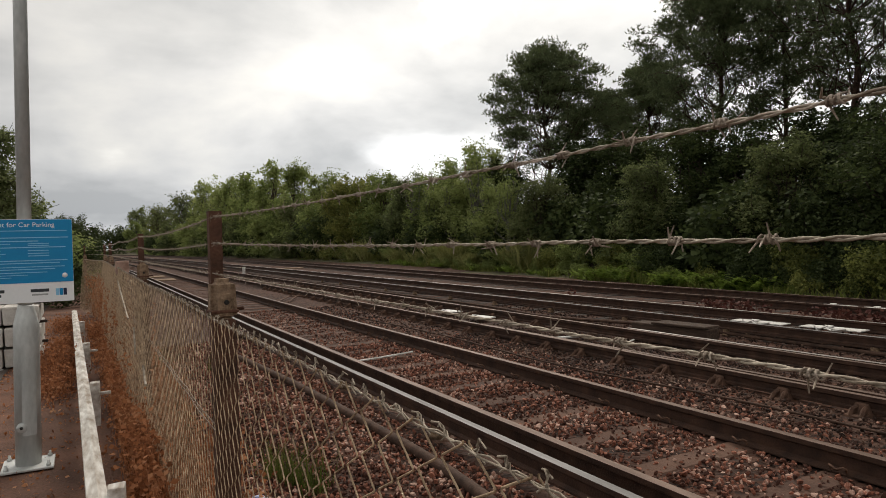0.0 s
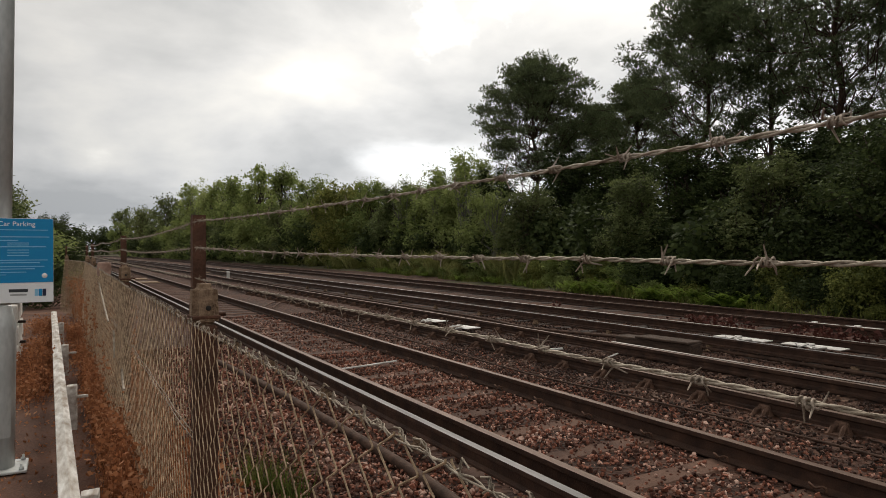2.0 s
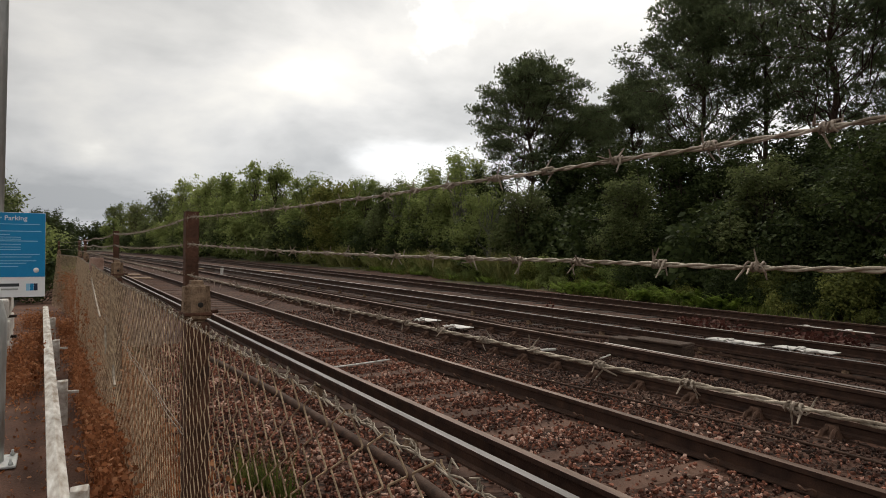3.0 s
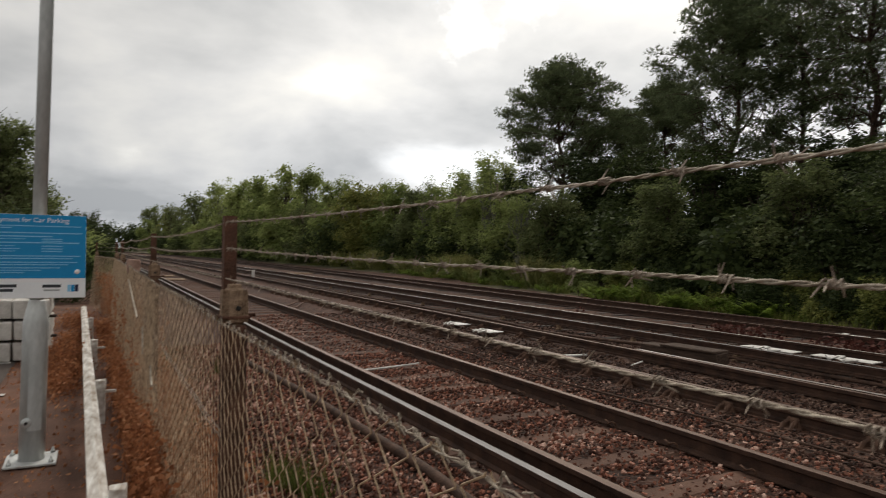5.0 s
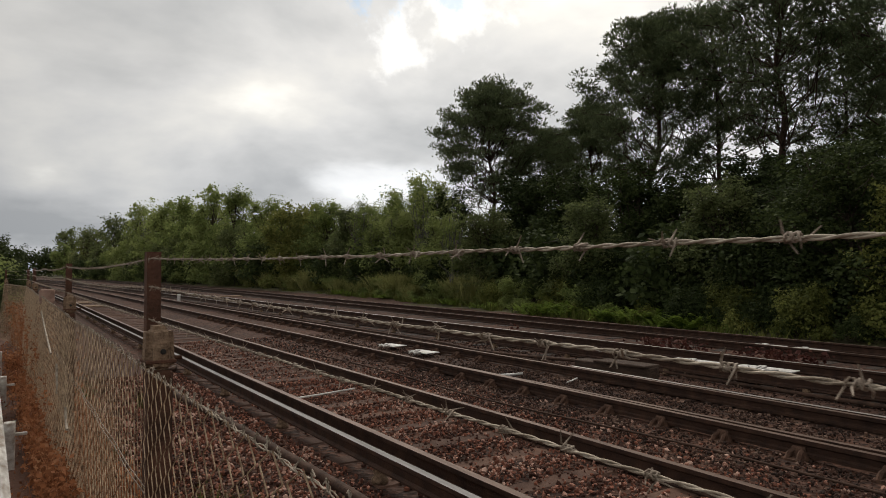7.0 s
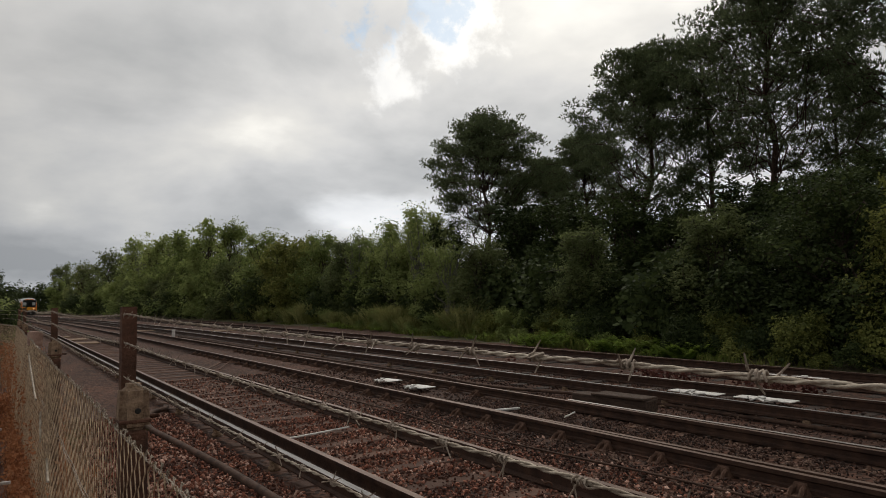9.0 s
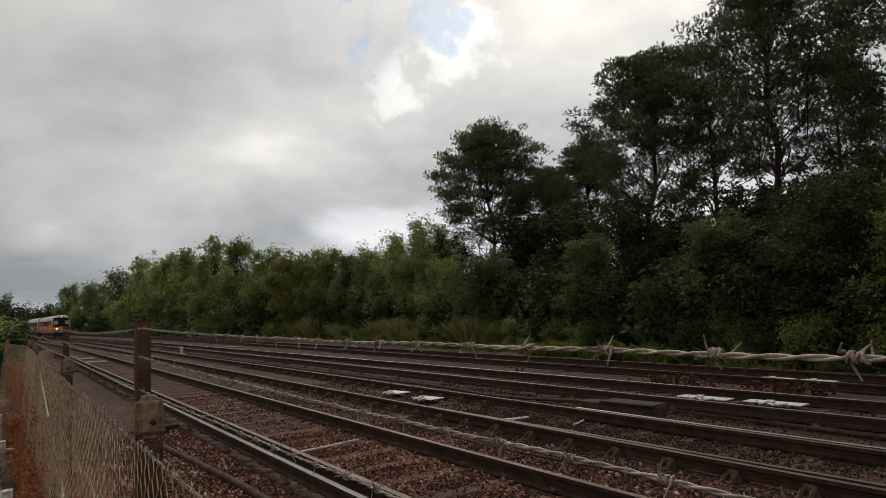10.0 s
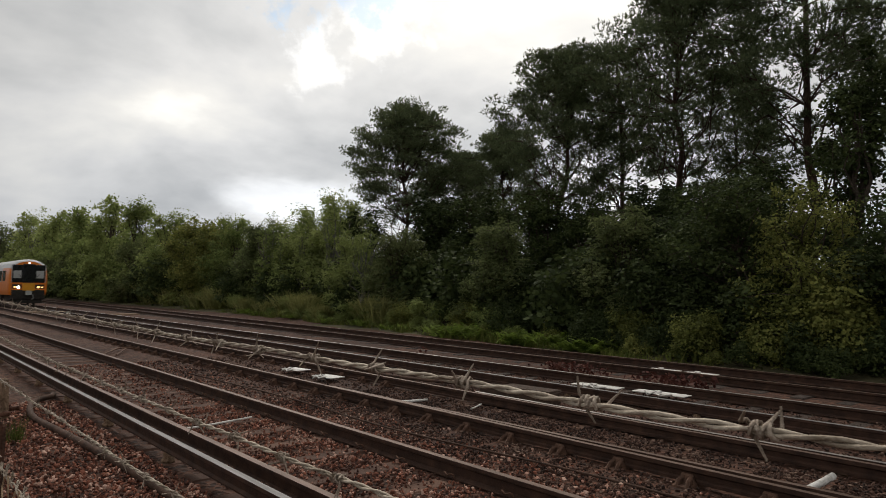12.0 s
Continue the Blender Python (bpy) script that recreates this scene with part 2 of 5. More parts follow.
M = dict(
    ballast=ground_mat(),
    stone=mat("ballast_stone", (0.055, 0.0215, 0.014), (0.29, 0.110, 0.069), 1.2, 0.9, bump=0.4, fine=90, island=0.75, c3=(0.52, 0.34, 0.27)),
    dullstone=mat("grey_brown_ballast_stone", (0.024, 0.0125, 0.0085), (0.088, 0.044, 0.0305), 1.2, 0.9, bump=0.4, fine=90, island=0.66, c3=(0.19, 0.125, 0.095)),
    soil=mat("car_park_soil", (0.07, 0.036, 0.025), (0.18, 0.09, 0.06), 1.6, 0.95, bump=0.7, fine=45, dist=0.02),
    tarmac=mat("tarmac", (0.05, 0.042, 0.038), (0.095, 0.075, 0.065), 1.2, 0.9, bump=0.6, fine=140, c3=(0.14, 0.10, 0.08)),
    verge=mat("verge_earth", (0.03, 0.028, 0.012), (0.10, 0.085, 0.04), 0.8, 0.95, bump=0.7, fine=20, dist=0.05),
    rust=mat("rusty_rail_steel", (0.026, 0.013, 0.009), (0.072, 0.036, 0.023), 7, 0.8, 0.1, 0.5, 80, c3=(0.12, 0.068, 0.044)),
    railtop=mat("worn_rail_head", (0.070, 0.040, 0.028), (0.150, 0.098, 0.075), 2, 0.55, 0.5, 0.1, 60, stretch=(8, 0.6, 8)),
    shiny=mat("polished_rail_head", (0.30, 0.27, 0.25), (0.48, 0.44, 0.42), 2, 0.4, 0.8, 0.1, 60, stretch=(8, 0.5, 8)),
    conductor=mat("conductor_rail_top", (0.11, 0.105, 0.10), (0.21, 0.20, 0.198), 3, 0.6, 0.35, 0.1, 60, stretch=(8, 0.5, 8)),
    chair=mat("rusty_cast_chair", (0.05, 0.026, 0.017), (0.15, 0.080, 0.052), 9, 0.85, 0.1, 0.6, 70),
    sleeper=mat("weathered_concrete_sleeper", (0.062, 0.031, 0.021), (0.13, 0.069, 0.047), 4, 0.92, bump=0.6, fine=60, obj=0.3),
    timber=mat("oiled_timber_sleeper", (0.02, 0.013, 0.010), (0.062, 0.041, 0.031), 5, 0.85, bump=0.7, fine=50, obj=0.3, stretch=(1, 9, 9)),
    wire=mat("weathered_galvanised_wire", (0.20, 0.155, 0.112), (0.48, 0.41, 0.33), 24, 0.65, 0.25, 0.4, 300),
    barb=mat("rusted_wire_barb", (0.17, 0.125, 0.092), (0.42, 0.35, 0.285), 30, 0.7, 0.3, 0.4, 300),
    mesh=mat("dull_chain_link_wire", (0.17, 0.108, 0.064), (0.62, 0.455, 0.30), 16, 0.65, 0.05, 0.3, 200),
    post=mat("rusted_iron_post", (0.045, 0.022, 0.014), (0.125, 0.058, 0.036), 10, 0.9, 0.0, 0.7, 90, c3=(0.18, 0.105, 0.08)),
    concrete=mat("lichened_concrete", (0.10, 0.060, 0.036), (0.33, 0.225, 0.15), 26, 0.92, bump=0.8, fine=130, c3=(0.46, 0.38, 0.31)),
    pinkconcrete=mat("pinkish_concrete", (0.22, 0.13, 0.10), (0.42, 0.28, 0.22), 12, 0.92, bump=0.7, fine=90),
    galv=mat("galvanised_column", (0.40, 0.41, 0.40), (0.58, 0.59, 0.58), 5, 0.5, 0.45, 0.15, 40, stretch=(1, 1, 0.4)),
    white=mat("flaking_white_paint", (0.30, 0.24, 0.19), (0.76, 0.74, 0.70), 17, 0.75, bump=0.3, fine=45, stretch=(1, 0.22, 1), c3=(0.78, 0.77, 0.74)),
    plate=mat("white_painted_board", (0.38, 0.36, 0.33), (0.76, 0.74, 0.71), 14, 0.6, bump=0.3, fine=60),
    blue=mat("blue_sign_face", (0.0, 0.21, 0.46), (0.0, 0.25, 0.52), 3, 0.45, bump=0.0),
    signwhite=mat("white_sign_face", (0.76, 0.77, 0.78), (0.84, 0.85, 0.86), 3, 0.45, bump=0.0),
    ink=mat("dark_sign_ink", (0.03, 0.035, 0.04), (0.05, 0.055, 0.06), 3, 0.5, bump=0.0),
    pale=mat("pale_blue_print", (0.22, 0.50, 0.72), (0.30, 0.58, 0.78), 3, 0.5, bump=0.0),
    cable=mat("black_rubber_cable", (0.034, 0.019, 0.013), (0.098, 0.055, 0.038), 8, 0.9, bump=0.5),
    bark=mat("dark_bark", (0.03, 0.022, 0.016), (0.09, 0.068, 0.05), 5, 0.95, bump=0.9, fine=30, dist=0.03, stretch=(3, 3, 0.6)),
    pinebark=mat("pine_bark", (0.032, 0.020, 0.015), (0.088, 0.052, 0.036), 4, 0.95, bump=0.9, fine=26, dist=0.03, stretch=(3, 3, 0.7)),
    birchbark=mat("pale_birch_bark", (0.07, 0.065, 0.055), (0.2, 0.19, 0.165), 6, 0.9, bump=0.4, fine=26, stretch=(1, 1, 3)),
    leaf=leaf_mat("broad_leaves", (0.125, 0.162, 0.050), (0.23, 0.275, 0.092), (0.36, 0.40, 0.155), 0.58),
    leafyellow=leaf_mat("yellowing_leaves", (0.078, 0.092, 0.026), (0.18, 0.195, 0.054), (0.34, 0.33, 0.10), 0.45),
    leafmid=leaf_mat("mid_green_leaves", (0.075, 0.094, 0.038), (0.142, 0.168, 0.066), (0.24, 0.26, 0.115), 0.5),
    # dark greens, with the shade beneath the pines put into the colour
    leafdark=leaf_mat("dark_and_shaded_leaves", (0.022, 0.032, 0.012), (0.045, 0.062, 0.022), (0.10, 0.125, 0.042), 0.35),
    needle=leaf_mat("pine_needles", (0.066, 0.086, 0.044), (0.120, 0.150, 0.074), (0.185, 0.215, 0.10), 0.3),
    grass=leaf_mat("rough_grass", (0.045, 0.062, 0.014), (0.09, 0.115, 0.026), (0.20, 0.19, 0.06)),
    dry=leaf_mat("dry_red_weed", (0.15, 0.058, 0.026), (0.37, 0.15, 0.07), (0.56, 0.34, 0.20), 0.4),
    reed=leaf_mat("pale_reedy_grass", (0.13, 0.14, 0.045), (0.24, 0.24, 0.085), (0.38, 0.36, 0.15), 0.4),
    fern=leaf_mat("bright_fern", (0.10, 0.15, 0.025), (0.20, 0.28, 0.05), (0.32, 0.40, 0.09), 0.5),
    sorrel=leaf_mat("red_sorrel", (0.045, 0.017, 0.013), (0.09, 0.033, 0.027), (0.16, 0.08, 0.055), 0.2),
    roofwhite=mat("train_roof", (0.40, 0.41, 0.42), (0.55, 0.56, 0.56), 2, 0.5, bump=0.1),
    orange=mat("orange_train_paint", (0.62, 0.16, 0.012), (0.72, 0.21, 0.02), 2, 0.35, bump=0.0),
    yellow=mat("yellow_train_paint", (0.62, 0.27, 0.02), (0.70, 0.32, 0.025), 2, 0.35, bump=0.0),
    red=mat("red_train_paint", (0.35, 0.03, 0.02), (0.42, 0.045, 0.025), 2, 0.35, bump=0.0),
    navy=mat("dark_blue_train_paint", (0.015, 0.02, 0.05), (0.025, 0.03, 0.07), 2, 0.35, bump=0.0),
    glass=mat("dark_train_glass", (0.012, 0.013, 0.014), (0.02, 0.022, 0.024), 2, 0.08, bump=0.0, spec=0.6),
    # pale grey for coupler, hose and print, and for painted windscreen reflections
    cream=mat("pale_fittings_and_reflection", (0.30, 0.31, 0.30), (0.42, 0.43, 0.42), 2, 0.5, bump=0.0),
    black=mat("sooty_underframe", (0.012, 0.011, 0.010), (0.04, 0.035, 0.03), 4, 0.85, bump=0.3),
    lamp=glow_mat("lit_headlight", (1.0, 0.86, 0.62), 14.0),
    lampdim=glow_mat("lit_marker", (1.0, 0.55, 0.2), 2.0),
)


# ---- building helpers ----
def to_mesh(name, verts, faces, materials, idx=None, smooth=False):
    me = bpy.data.meshes.new(name)
    me.from_pydata([tuple(v) for v in verts], [], [tuple(f) for f in faces])
    for m in (materials if isinstance(materials, (list, tuple)) else [materials]):
        me.materials.append(m)
    if idx is not None:
        me.polygons.foreach_set("material_index", np.asarray(idx, dtype=np.int32))
    if smooth:
        me.polygons.foreach_set("use_smooth", np.ones(len(me.polygons), dtype=bool))
    me.update()
    return me


def quads_mesh(name, verts, material, per=4):
    """Loose quads (or triangles) from an array of corners, made fast."""
    verts = np.asarray(verts, dtype=np.float32).reshape(-1, 3)
    n = len(verts) // per
    me = bpy.data.meshes.new(name)
    me.vertices.add(len(verts)); me.vertices.foreach_set("co", verts.ravel())
    me.loops.add(n * per); me.loops.foreach_set("vertex_index", np.arange(n * per, dtype=np.int32))
    me.polygons.add(n)
    me.polygons.foreach_set("loop_start", np.arange(0, n * per, per, dtype=np.int32))
    me.update(calc_edges=True)
    me.materials.append(material)
    return me


def thing(name, label, category, at=(0, 0, 0), group="", kind="", rz=0):
    ob = new(name)
    ob.empty_display_size = 0.1
    ob.matrix_basis = pose(*at, 0, 0, rz)
    return tagged(ob, label, category, group, kind)


def part(name, me, parent, label="", m=None):
    """Links a mesh as one object under a thing or a part."""
    if isinstance(me, bmesh.types.BMesh):
        bm, me = me, bpy.data.meshes.new(name)
        bm.to_mesh(me); bm.free()
    ob = new(name, me)
    ob.parent = parent
    if m is not None:
        ob.matrix_basis = m
    return tagged(ob, label) if label else ob


def box_mesh(name, sx, sy, sz, material, bevel=0.01, seg=2, jitter=0.0, rng=None):
    """A box on its base, centred, with rounded edges and slightly uneven corners."""
    bm = bmesh.new()
    bmesh.ops.create_cube(bm, size=1)
    for v in bm.verts:
        v.co = Vector((v.co.x * sx, v.co.y * sy, (v.co.z + 0.5) * sz))
        if jitter:
            v.co += Vector((rng.uniform(-jitter, jitter), rng.uniform(-jitter, jitter), rng.uniform(-jitter, jitter)))
    if bevel:
        bmesh.ops.bevel(bm, geom=bm.edges[:], offset=bevel, segments=seg, affect="EDGES", profile=0.6)
    me = bpy.data.meshes.new(name)
    bm.to_mesh(me); bm.free()
    me.materials.append(material)
    return me


def tube_data(path, radius, sides=6, cap=True):
    """Vertices and faces of a tube along points; radius may be a list."""
    P = [Vector(p) for p in path]
    rad = radius if isinstance(radius, (list, tuple, np.ndarray)) else [radius] * len(P)
    verts, faces = [], []
    ref = Vector((0, 0, 1))
    if abs((P[-1] - P[0]).normalized().z) > 0.9:
        ref = Vector((1, 0, 0))
    for i, p in enumerate(P):
        d = (P[min(i + 1, len(P) - 1)] - P[max(i - 1, 0)]).normalized()
        a = d.cross(ref)
        a = a.normalized() if a.length > 1e-5 else Vector((1, 0, 0))
        b = d.cross(a)
        for k in range(sides):
            t = 2 * math.pi * k / sides
            verts.append(p + (a * math.cos(t) + b * math.sin(t)) * rad[i])
    for i in range(len(P) - 1):
        for k in range(sides):
            faces.append((i * sides + k, i * sides + (k + 1) % sides, (i + 1) * sides + (k + 1) % sides, (i + 1) * sides + k))
    if cap:
        faces.append(tuple(range(sides)))
        faces.append(tuple((len(P) - 1) * sides + k for k in reversed(range(sides))))
    return verts, faces


def tubes_mesh(name, tubes, material, sides=6, smooth=True):
    V, F = [], []
    for path, rad in tubes:
        v, f = tube_data(path, rad, sides)
        o = len(V)
        V += v
        F += [tuple(i + o for i in q) for q in f]
    return to_mesh(name, V, F, material, smooth=smooth)


def lathe_mesh(name, prof, material, sides=24):
    V, F = [], []
    for r, z in prof:
        for k in range(sides):
            t = 2 * math.pi * k / sides
            V.append((r * math.cos(t), r * math.sin(t), z))
    for i in range(len(prof) - 1):
        for k in range(sides):
            F.append((i * sides + k, i * sides + (k + 1) % sides, (i + 1) * sides + (k + 1) % sides, (i + 1) * sides + k))
    F.append(tuple(reversed(range(sides)))); F.append(tuple((len(prof) - 1) * sides + k for k in range(sides)))
    return to_mesh(name, V, F, material, smooth=True)


# ---- the ground ----
CAR_PARK = -0.08
BALLAST = -0.178


def bend(y):
    """The line swings gently to the left in the distance."""
    return -3.4e-4 * max(0.0, y - 40.0) ** 2


def grid_mesh(name, xs, ys, height, material, indexes=None):
    V = [(x, y, height(x, y)) for y in ys for x in xs]
    n = len(xs)
    F = [(j * n + i, j * n + i + 1, (j + 1) * n + i + 1, (j + 1) * n + i) for j in range(len(ys) - 1) for i in range(n - 1)]
    idx = [indexes((xs[i] + xs[i + 1]) / 2, (ys[j] + ys[j + 1]) / 2) for j in range(len(ys) - 1) for i in range(n - 1)] if indexes else None
    return to_mesh(name, V, F, material, idx, smooth=True)


def ground_height(x, y):
    if x < 0.55:
        return CAR_PARK - 0.01
    wob = 0.02 * noise.noise(Vector((x * 0.9, y * 0.9, 0)))
    if x < 15.6:
        return BALLAST + wob
    return BALLAST + min(1.0, (x - 15.6) / 6.0) * 0.35 + 4 * wob


def verge_x(y):
    """Where the ballast ends and the verge begins."""
    return 14.75 + 0.09 * max(0, min(y, 25)) + 0.06 * max(0, min(y, 60) - 25) + bend(y)


def make_ground():
    xs = [-900, -300, -100, -40, -12, -4, -1, 0.2, 0.5, 0.56] + [0.8 + 0.4 * i for i in range(38)] + [16.5, 18, 20, 24, 30, 45, 80, 160, 400, 900]
    ys = [-600, -200, -60, -20, -8] + [-4 + 1.0 * i for i in range(40)] + [40, 48, 60, 80, 110, 150, 220, 320, 500, 900, 1500]
    me = grid_mesh("ground", xs, ys, ground_height, [M["ballast"], M["verge"], M["soil"]], lambda x, y: 2 if x < 0.55 else (0 if x < verge_x(y) else 1))
    tagged(new("ground", me), "brown stony railway ballast running into earth verges", "ground", kind="structure")
    xs = [-60, -30, -12, -6, -3, -2, -1.4, -0.95]
    ys = [-20, -5, 0, 3, 6, 9, 12, 16, 22, 30, 45]
    me = grid_mesh("car_park_surface", xs, ys, lambda x, y: CAR_PARK, M["tarmac"])
    tagged(new("car_park_surface", me), "worn dark tarmac of the car park", "car park", kind="structure")


def make_ballast():
    """Loose broken stone over the near tracks, as real pieces."""
    rng = np.random.default_rng(3)
    base = bmesh.new()
    bmesh.ops.create_icosphere(base, subdivisions=1, radius=1.0)
    bv = np.array([v.co[:] for v in base.verts]); bf = np.array([[v.index for v in f.verts] for f in base.faces])
    base.free()
    zones = [(0.62, 2.7, 0.6, 12, 900), (2.7, 8.4, 1.2, 10, 760), (2.7, 8.4, 10, 17, 220), (8.4, 12.0, 2.0, 14, 180)]
    allv, allf, dull, off = [], [], [], 0
    for x0, x1, y0, y1, per in zones:
        n = int((x1 - x0) * (y1 - y0) * per)
        cx, cy = rng.uniform(x0, x1, n), rng.uniform(y0, y1, n)
        keep = np.ones(n, bool)
        for rx in RAIL_X:
            keep &= np.abs(cx - rx) > 0.10
        cx, cy = cx[keep], cy[keep]
        n = len(cx)
        s = rng.uniform(0.008, 0.022, n)[:, None, None] * rng.uniform(0.5, 1.35, (n, 1, 3))
        v = bv[None] * s * rng.uniform(0.5, 1.35, (n, len(bv), 1))
        a, b = rng.uniform(0, 6.28, n), rng.uniform(-0.7, 0.7, n)
        ca, sa, cb, sb = np.cos(a), np.sin(a), np.cos(b), np.sin(b)
        x, y, z = v[..., 0], v[..., 1], v[..., 2]
        y, z = y * cb[:, None] - z * sb[:, None], y * sb[:, None] + z * cb[:, None]
        x, y = x * ca[:, None] - y * sa[:, None], x * sa[:, None] + y * ca[:, None]
        crib = np.abs(((cy / SLEEPER_STEP) % 1.0) - 0.5)
        on = (np.abs(cx - 3.71) < 1.15) | (np.abs(cx - 6.8) < 1.15) | (np.abs(cx - 10.2) < 1.15)
        keep2 = ~(on & (crib < 0.17) & (rng.uniform(0, 1, n) < 0.6))
        z = z + (BALLAST + 0.012 + rng.uniform(-0.012, 0.02, n))[:, None]
        P = np.stack([x + cx[:, None], y + cy[:, None], z], -1)[keep2]
        n = len(P)
        allv.append(P.reshape(-1, 3))
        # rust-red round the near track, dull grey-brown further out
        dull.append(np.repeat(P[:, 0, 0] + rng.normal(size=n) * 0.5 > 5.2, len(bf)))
        allf.append((bf[None] + (off + np.arange(n) * len(bv))[:, None, None]).reshape(-1, 3))
        off += n * len(bv)
    V, F = np.concatenate(allv).astype(np.float32), np.concatenate(allf).astype(np.int32)
    me = bpy.data.meshes.new("ballast_stones")
    me.vertices.add(len(V)); me.vertices.foreach_set("co", V.ravel())
    me.loops.add(F.size); me.loops.foreach_set("vertex_index", F.ravel())
    me.polygons.add(len(F)); me.polygons.foreach_set("loop_start", np.arange(0, F.size, 3, dtype=np.int32))
    me.polygons.foreach_set("use_smooth", np.zeros(len(F), bool))
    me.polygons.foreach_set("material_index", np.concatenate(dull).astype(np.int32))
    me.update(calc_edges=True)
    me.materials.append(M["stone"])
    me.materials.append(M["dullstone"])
    tagged(new("ballast_stones", me), "loose reddish brown and grey broken ballast stones", "ballast", kind="stuff")


# ---- the tracks ----
SLEEPER_STEP = 0.76
RAIL_X = [2.56, 2.98, 4.48, 6.08, 7.56, 9.46, 10.95, 12.75, 14.25]
FLAT = [(-0.035, 0), (0.035, 0), (0.036, -0.035), (0.009, -0.05), (0.009, -0.13), (0.07, -0.15), (0.07, -0.16), (-0.07, -0.16), (-0.07, -0.15), (-0.009, -0.13), (-0.009, -0.05), (-0.036, -0.035)]
BULL = [(-0.033, 0), (0.033, 0), (0.035, -0.04), (0.01, -0.055), (0.01, -0.105), (0.033, -0.118), (0.033, -0.145), (-0.033, -0.145), (-0.033, -0.118), (-0.01, -0.105), (-0.01, -0.055), (-0.035, -0.04)]
COND = [(-0.032, 0.0), (0.032, 0.0), (0.036, -0.03), (0.028, -0.04), (0.022, -0.10), (0.05, -0.115), (0.05, -0.13), (-0.05, -0.13), (-0.05, -0.115), (-0.022, -0.10), (-0.028, -0.04), (-0.036, -0.03)]
RUN_Y = [-30 + 3 * i for i in range(30)] + [60 + 8 * i for i in range(45)]


def sweep(name, prof, x, z, mats, ys=RUN_Y, slope=0.0, xf=None):
    V, F, I = [], [], []
    n = len(prof)
    for y in ys:
        cx = (xf(y) if xf else x + slope * max(0, y)) + bend(y)
        V += [(cx + a, y, z + b) for a, b in prof]
    for j in range(len(ys) - 1):
        for i in range(n):
            k = (i + 1) % n
            F.append((j * n + i, j * n + k, (j + 1) * n + k, (j + 1) * n + i))
            I.append(1 if i == 0 else 0)
    F.append(tuple(range(n))); F.append(tuple((len(ys) - 1) * n + i for i in reversed(range(n)))); I += [0, 0]
    return to_mesh(name, V, F, mats, I)


def clip_mesh():
    """A bent spring clip gripping the foot of a rail."""
    pts = [(0.0, -0.05, 0.0), (0.02, -0.055, 0.035), (0.045, -0.045, 0.05), (0.055, -0.01, 0.035), (0.05, 0.01, 0.03), (0.045, 0.045, 0.05), (0.02, 0.055, 0.035), (0.0, 0.05, 0.0)]
    return tubes_mesh("rail_clip", [(pts, 0.009)], M["chair"], 5)


def chair_mesh():
    """A cast chair: a broad foot, two tapering jaws with a pair of ribs on each, holding a bullhead rail."""
    V, F = [], []
    prof = [(-0.20, 0.0), (-0.19, 0.03), (-0.10, 0.042), (-0.068, 0.11), (-0.045, 0.128), (-0.04, 0.05), (0.04, 0.05), (0.045, 0.128), (0.068, 0.11), (0.10, 0.042), (0.19, 0.03), (0.20, 0.0)]
    n = len(prof)
    for side in (-1, 1):
        V += [(a * 0.9, side * (0.10 - 0.34 * b), b) for a, b in prof]
    for i in range(n):
        k = (i + 1) % n
        F.append((i, k, n + k, n + i))
    F.append(tuple(reversed(range(n)))); F.append(tuple(range(n, 2 * n)))
    for sx in (-1, 1):
        for y in (-0.048, 0.048):
            o = len(V)
            for dy, k in ((-0.022, 0.8), (0.0, 1.0), (0.022, 0.8)):
                V += [(sx * 0.05, y * 0.9 + dy, 0.03), (sx * (0.10 + 0.075 * k), y * 1.1 + dy, 0.03), (sx * (0.085 + 0.04 * k), y + dy, 0.03 + 0.065 * k), (sx * 0.05, y * 0.8 + dy, 0.125 * k)]
            for r in (0, 4):
                for i in range(4):
                    k = (i + 1) % 4
                    F.append((o + r + i, o + r + k, o + r + 4 + k, o + r + 4 + i))
            F.append((o, o + 1, o + 2, o + 3)); F.append((o + 8, o + 9, o + 10, o + 11))
    return to_mesh("rail_chair", V, F, M["chair"])


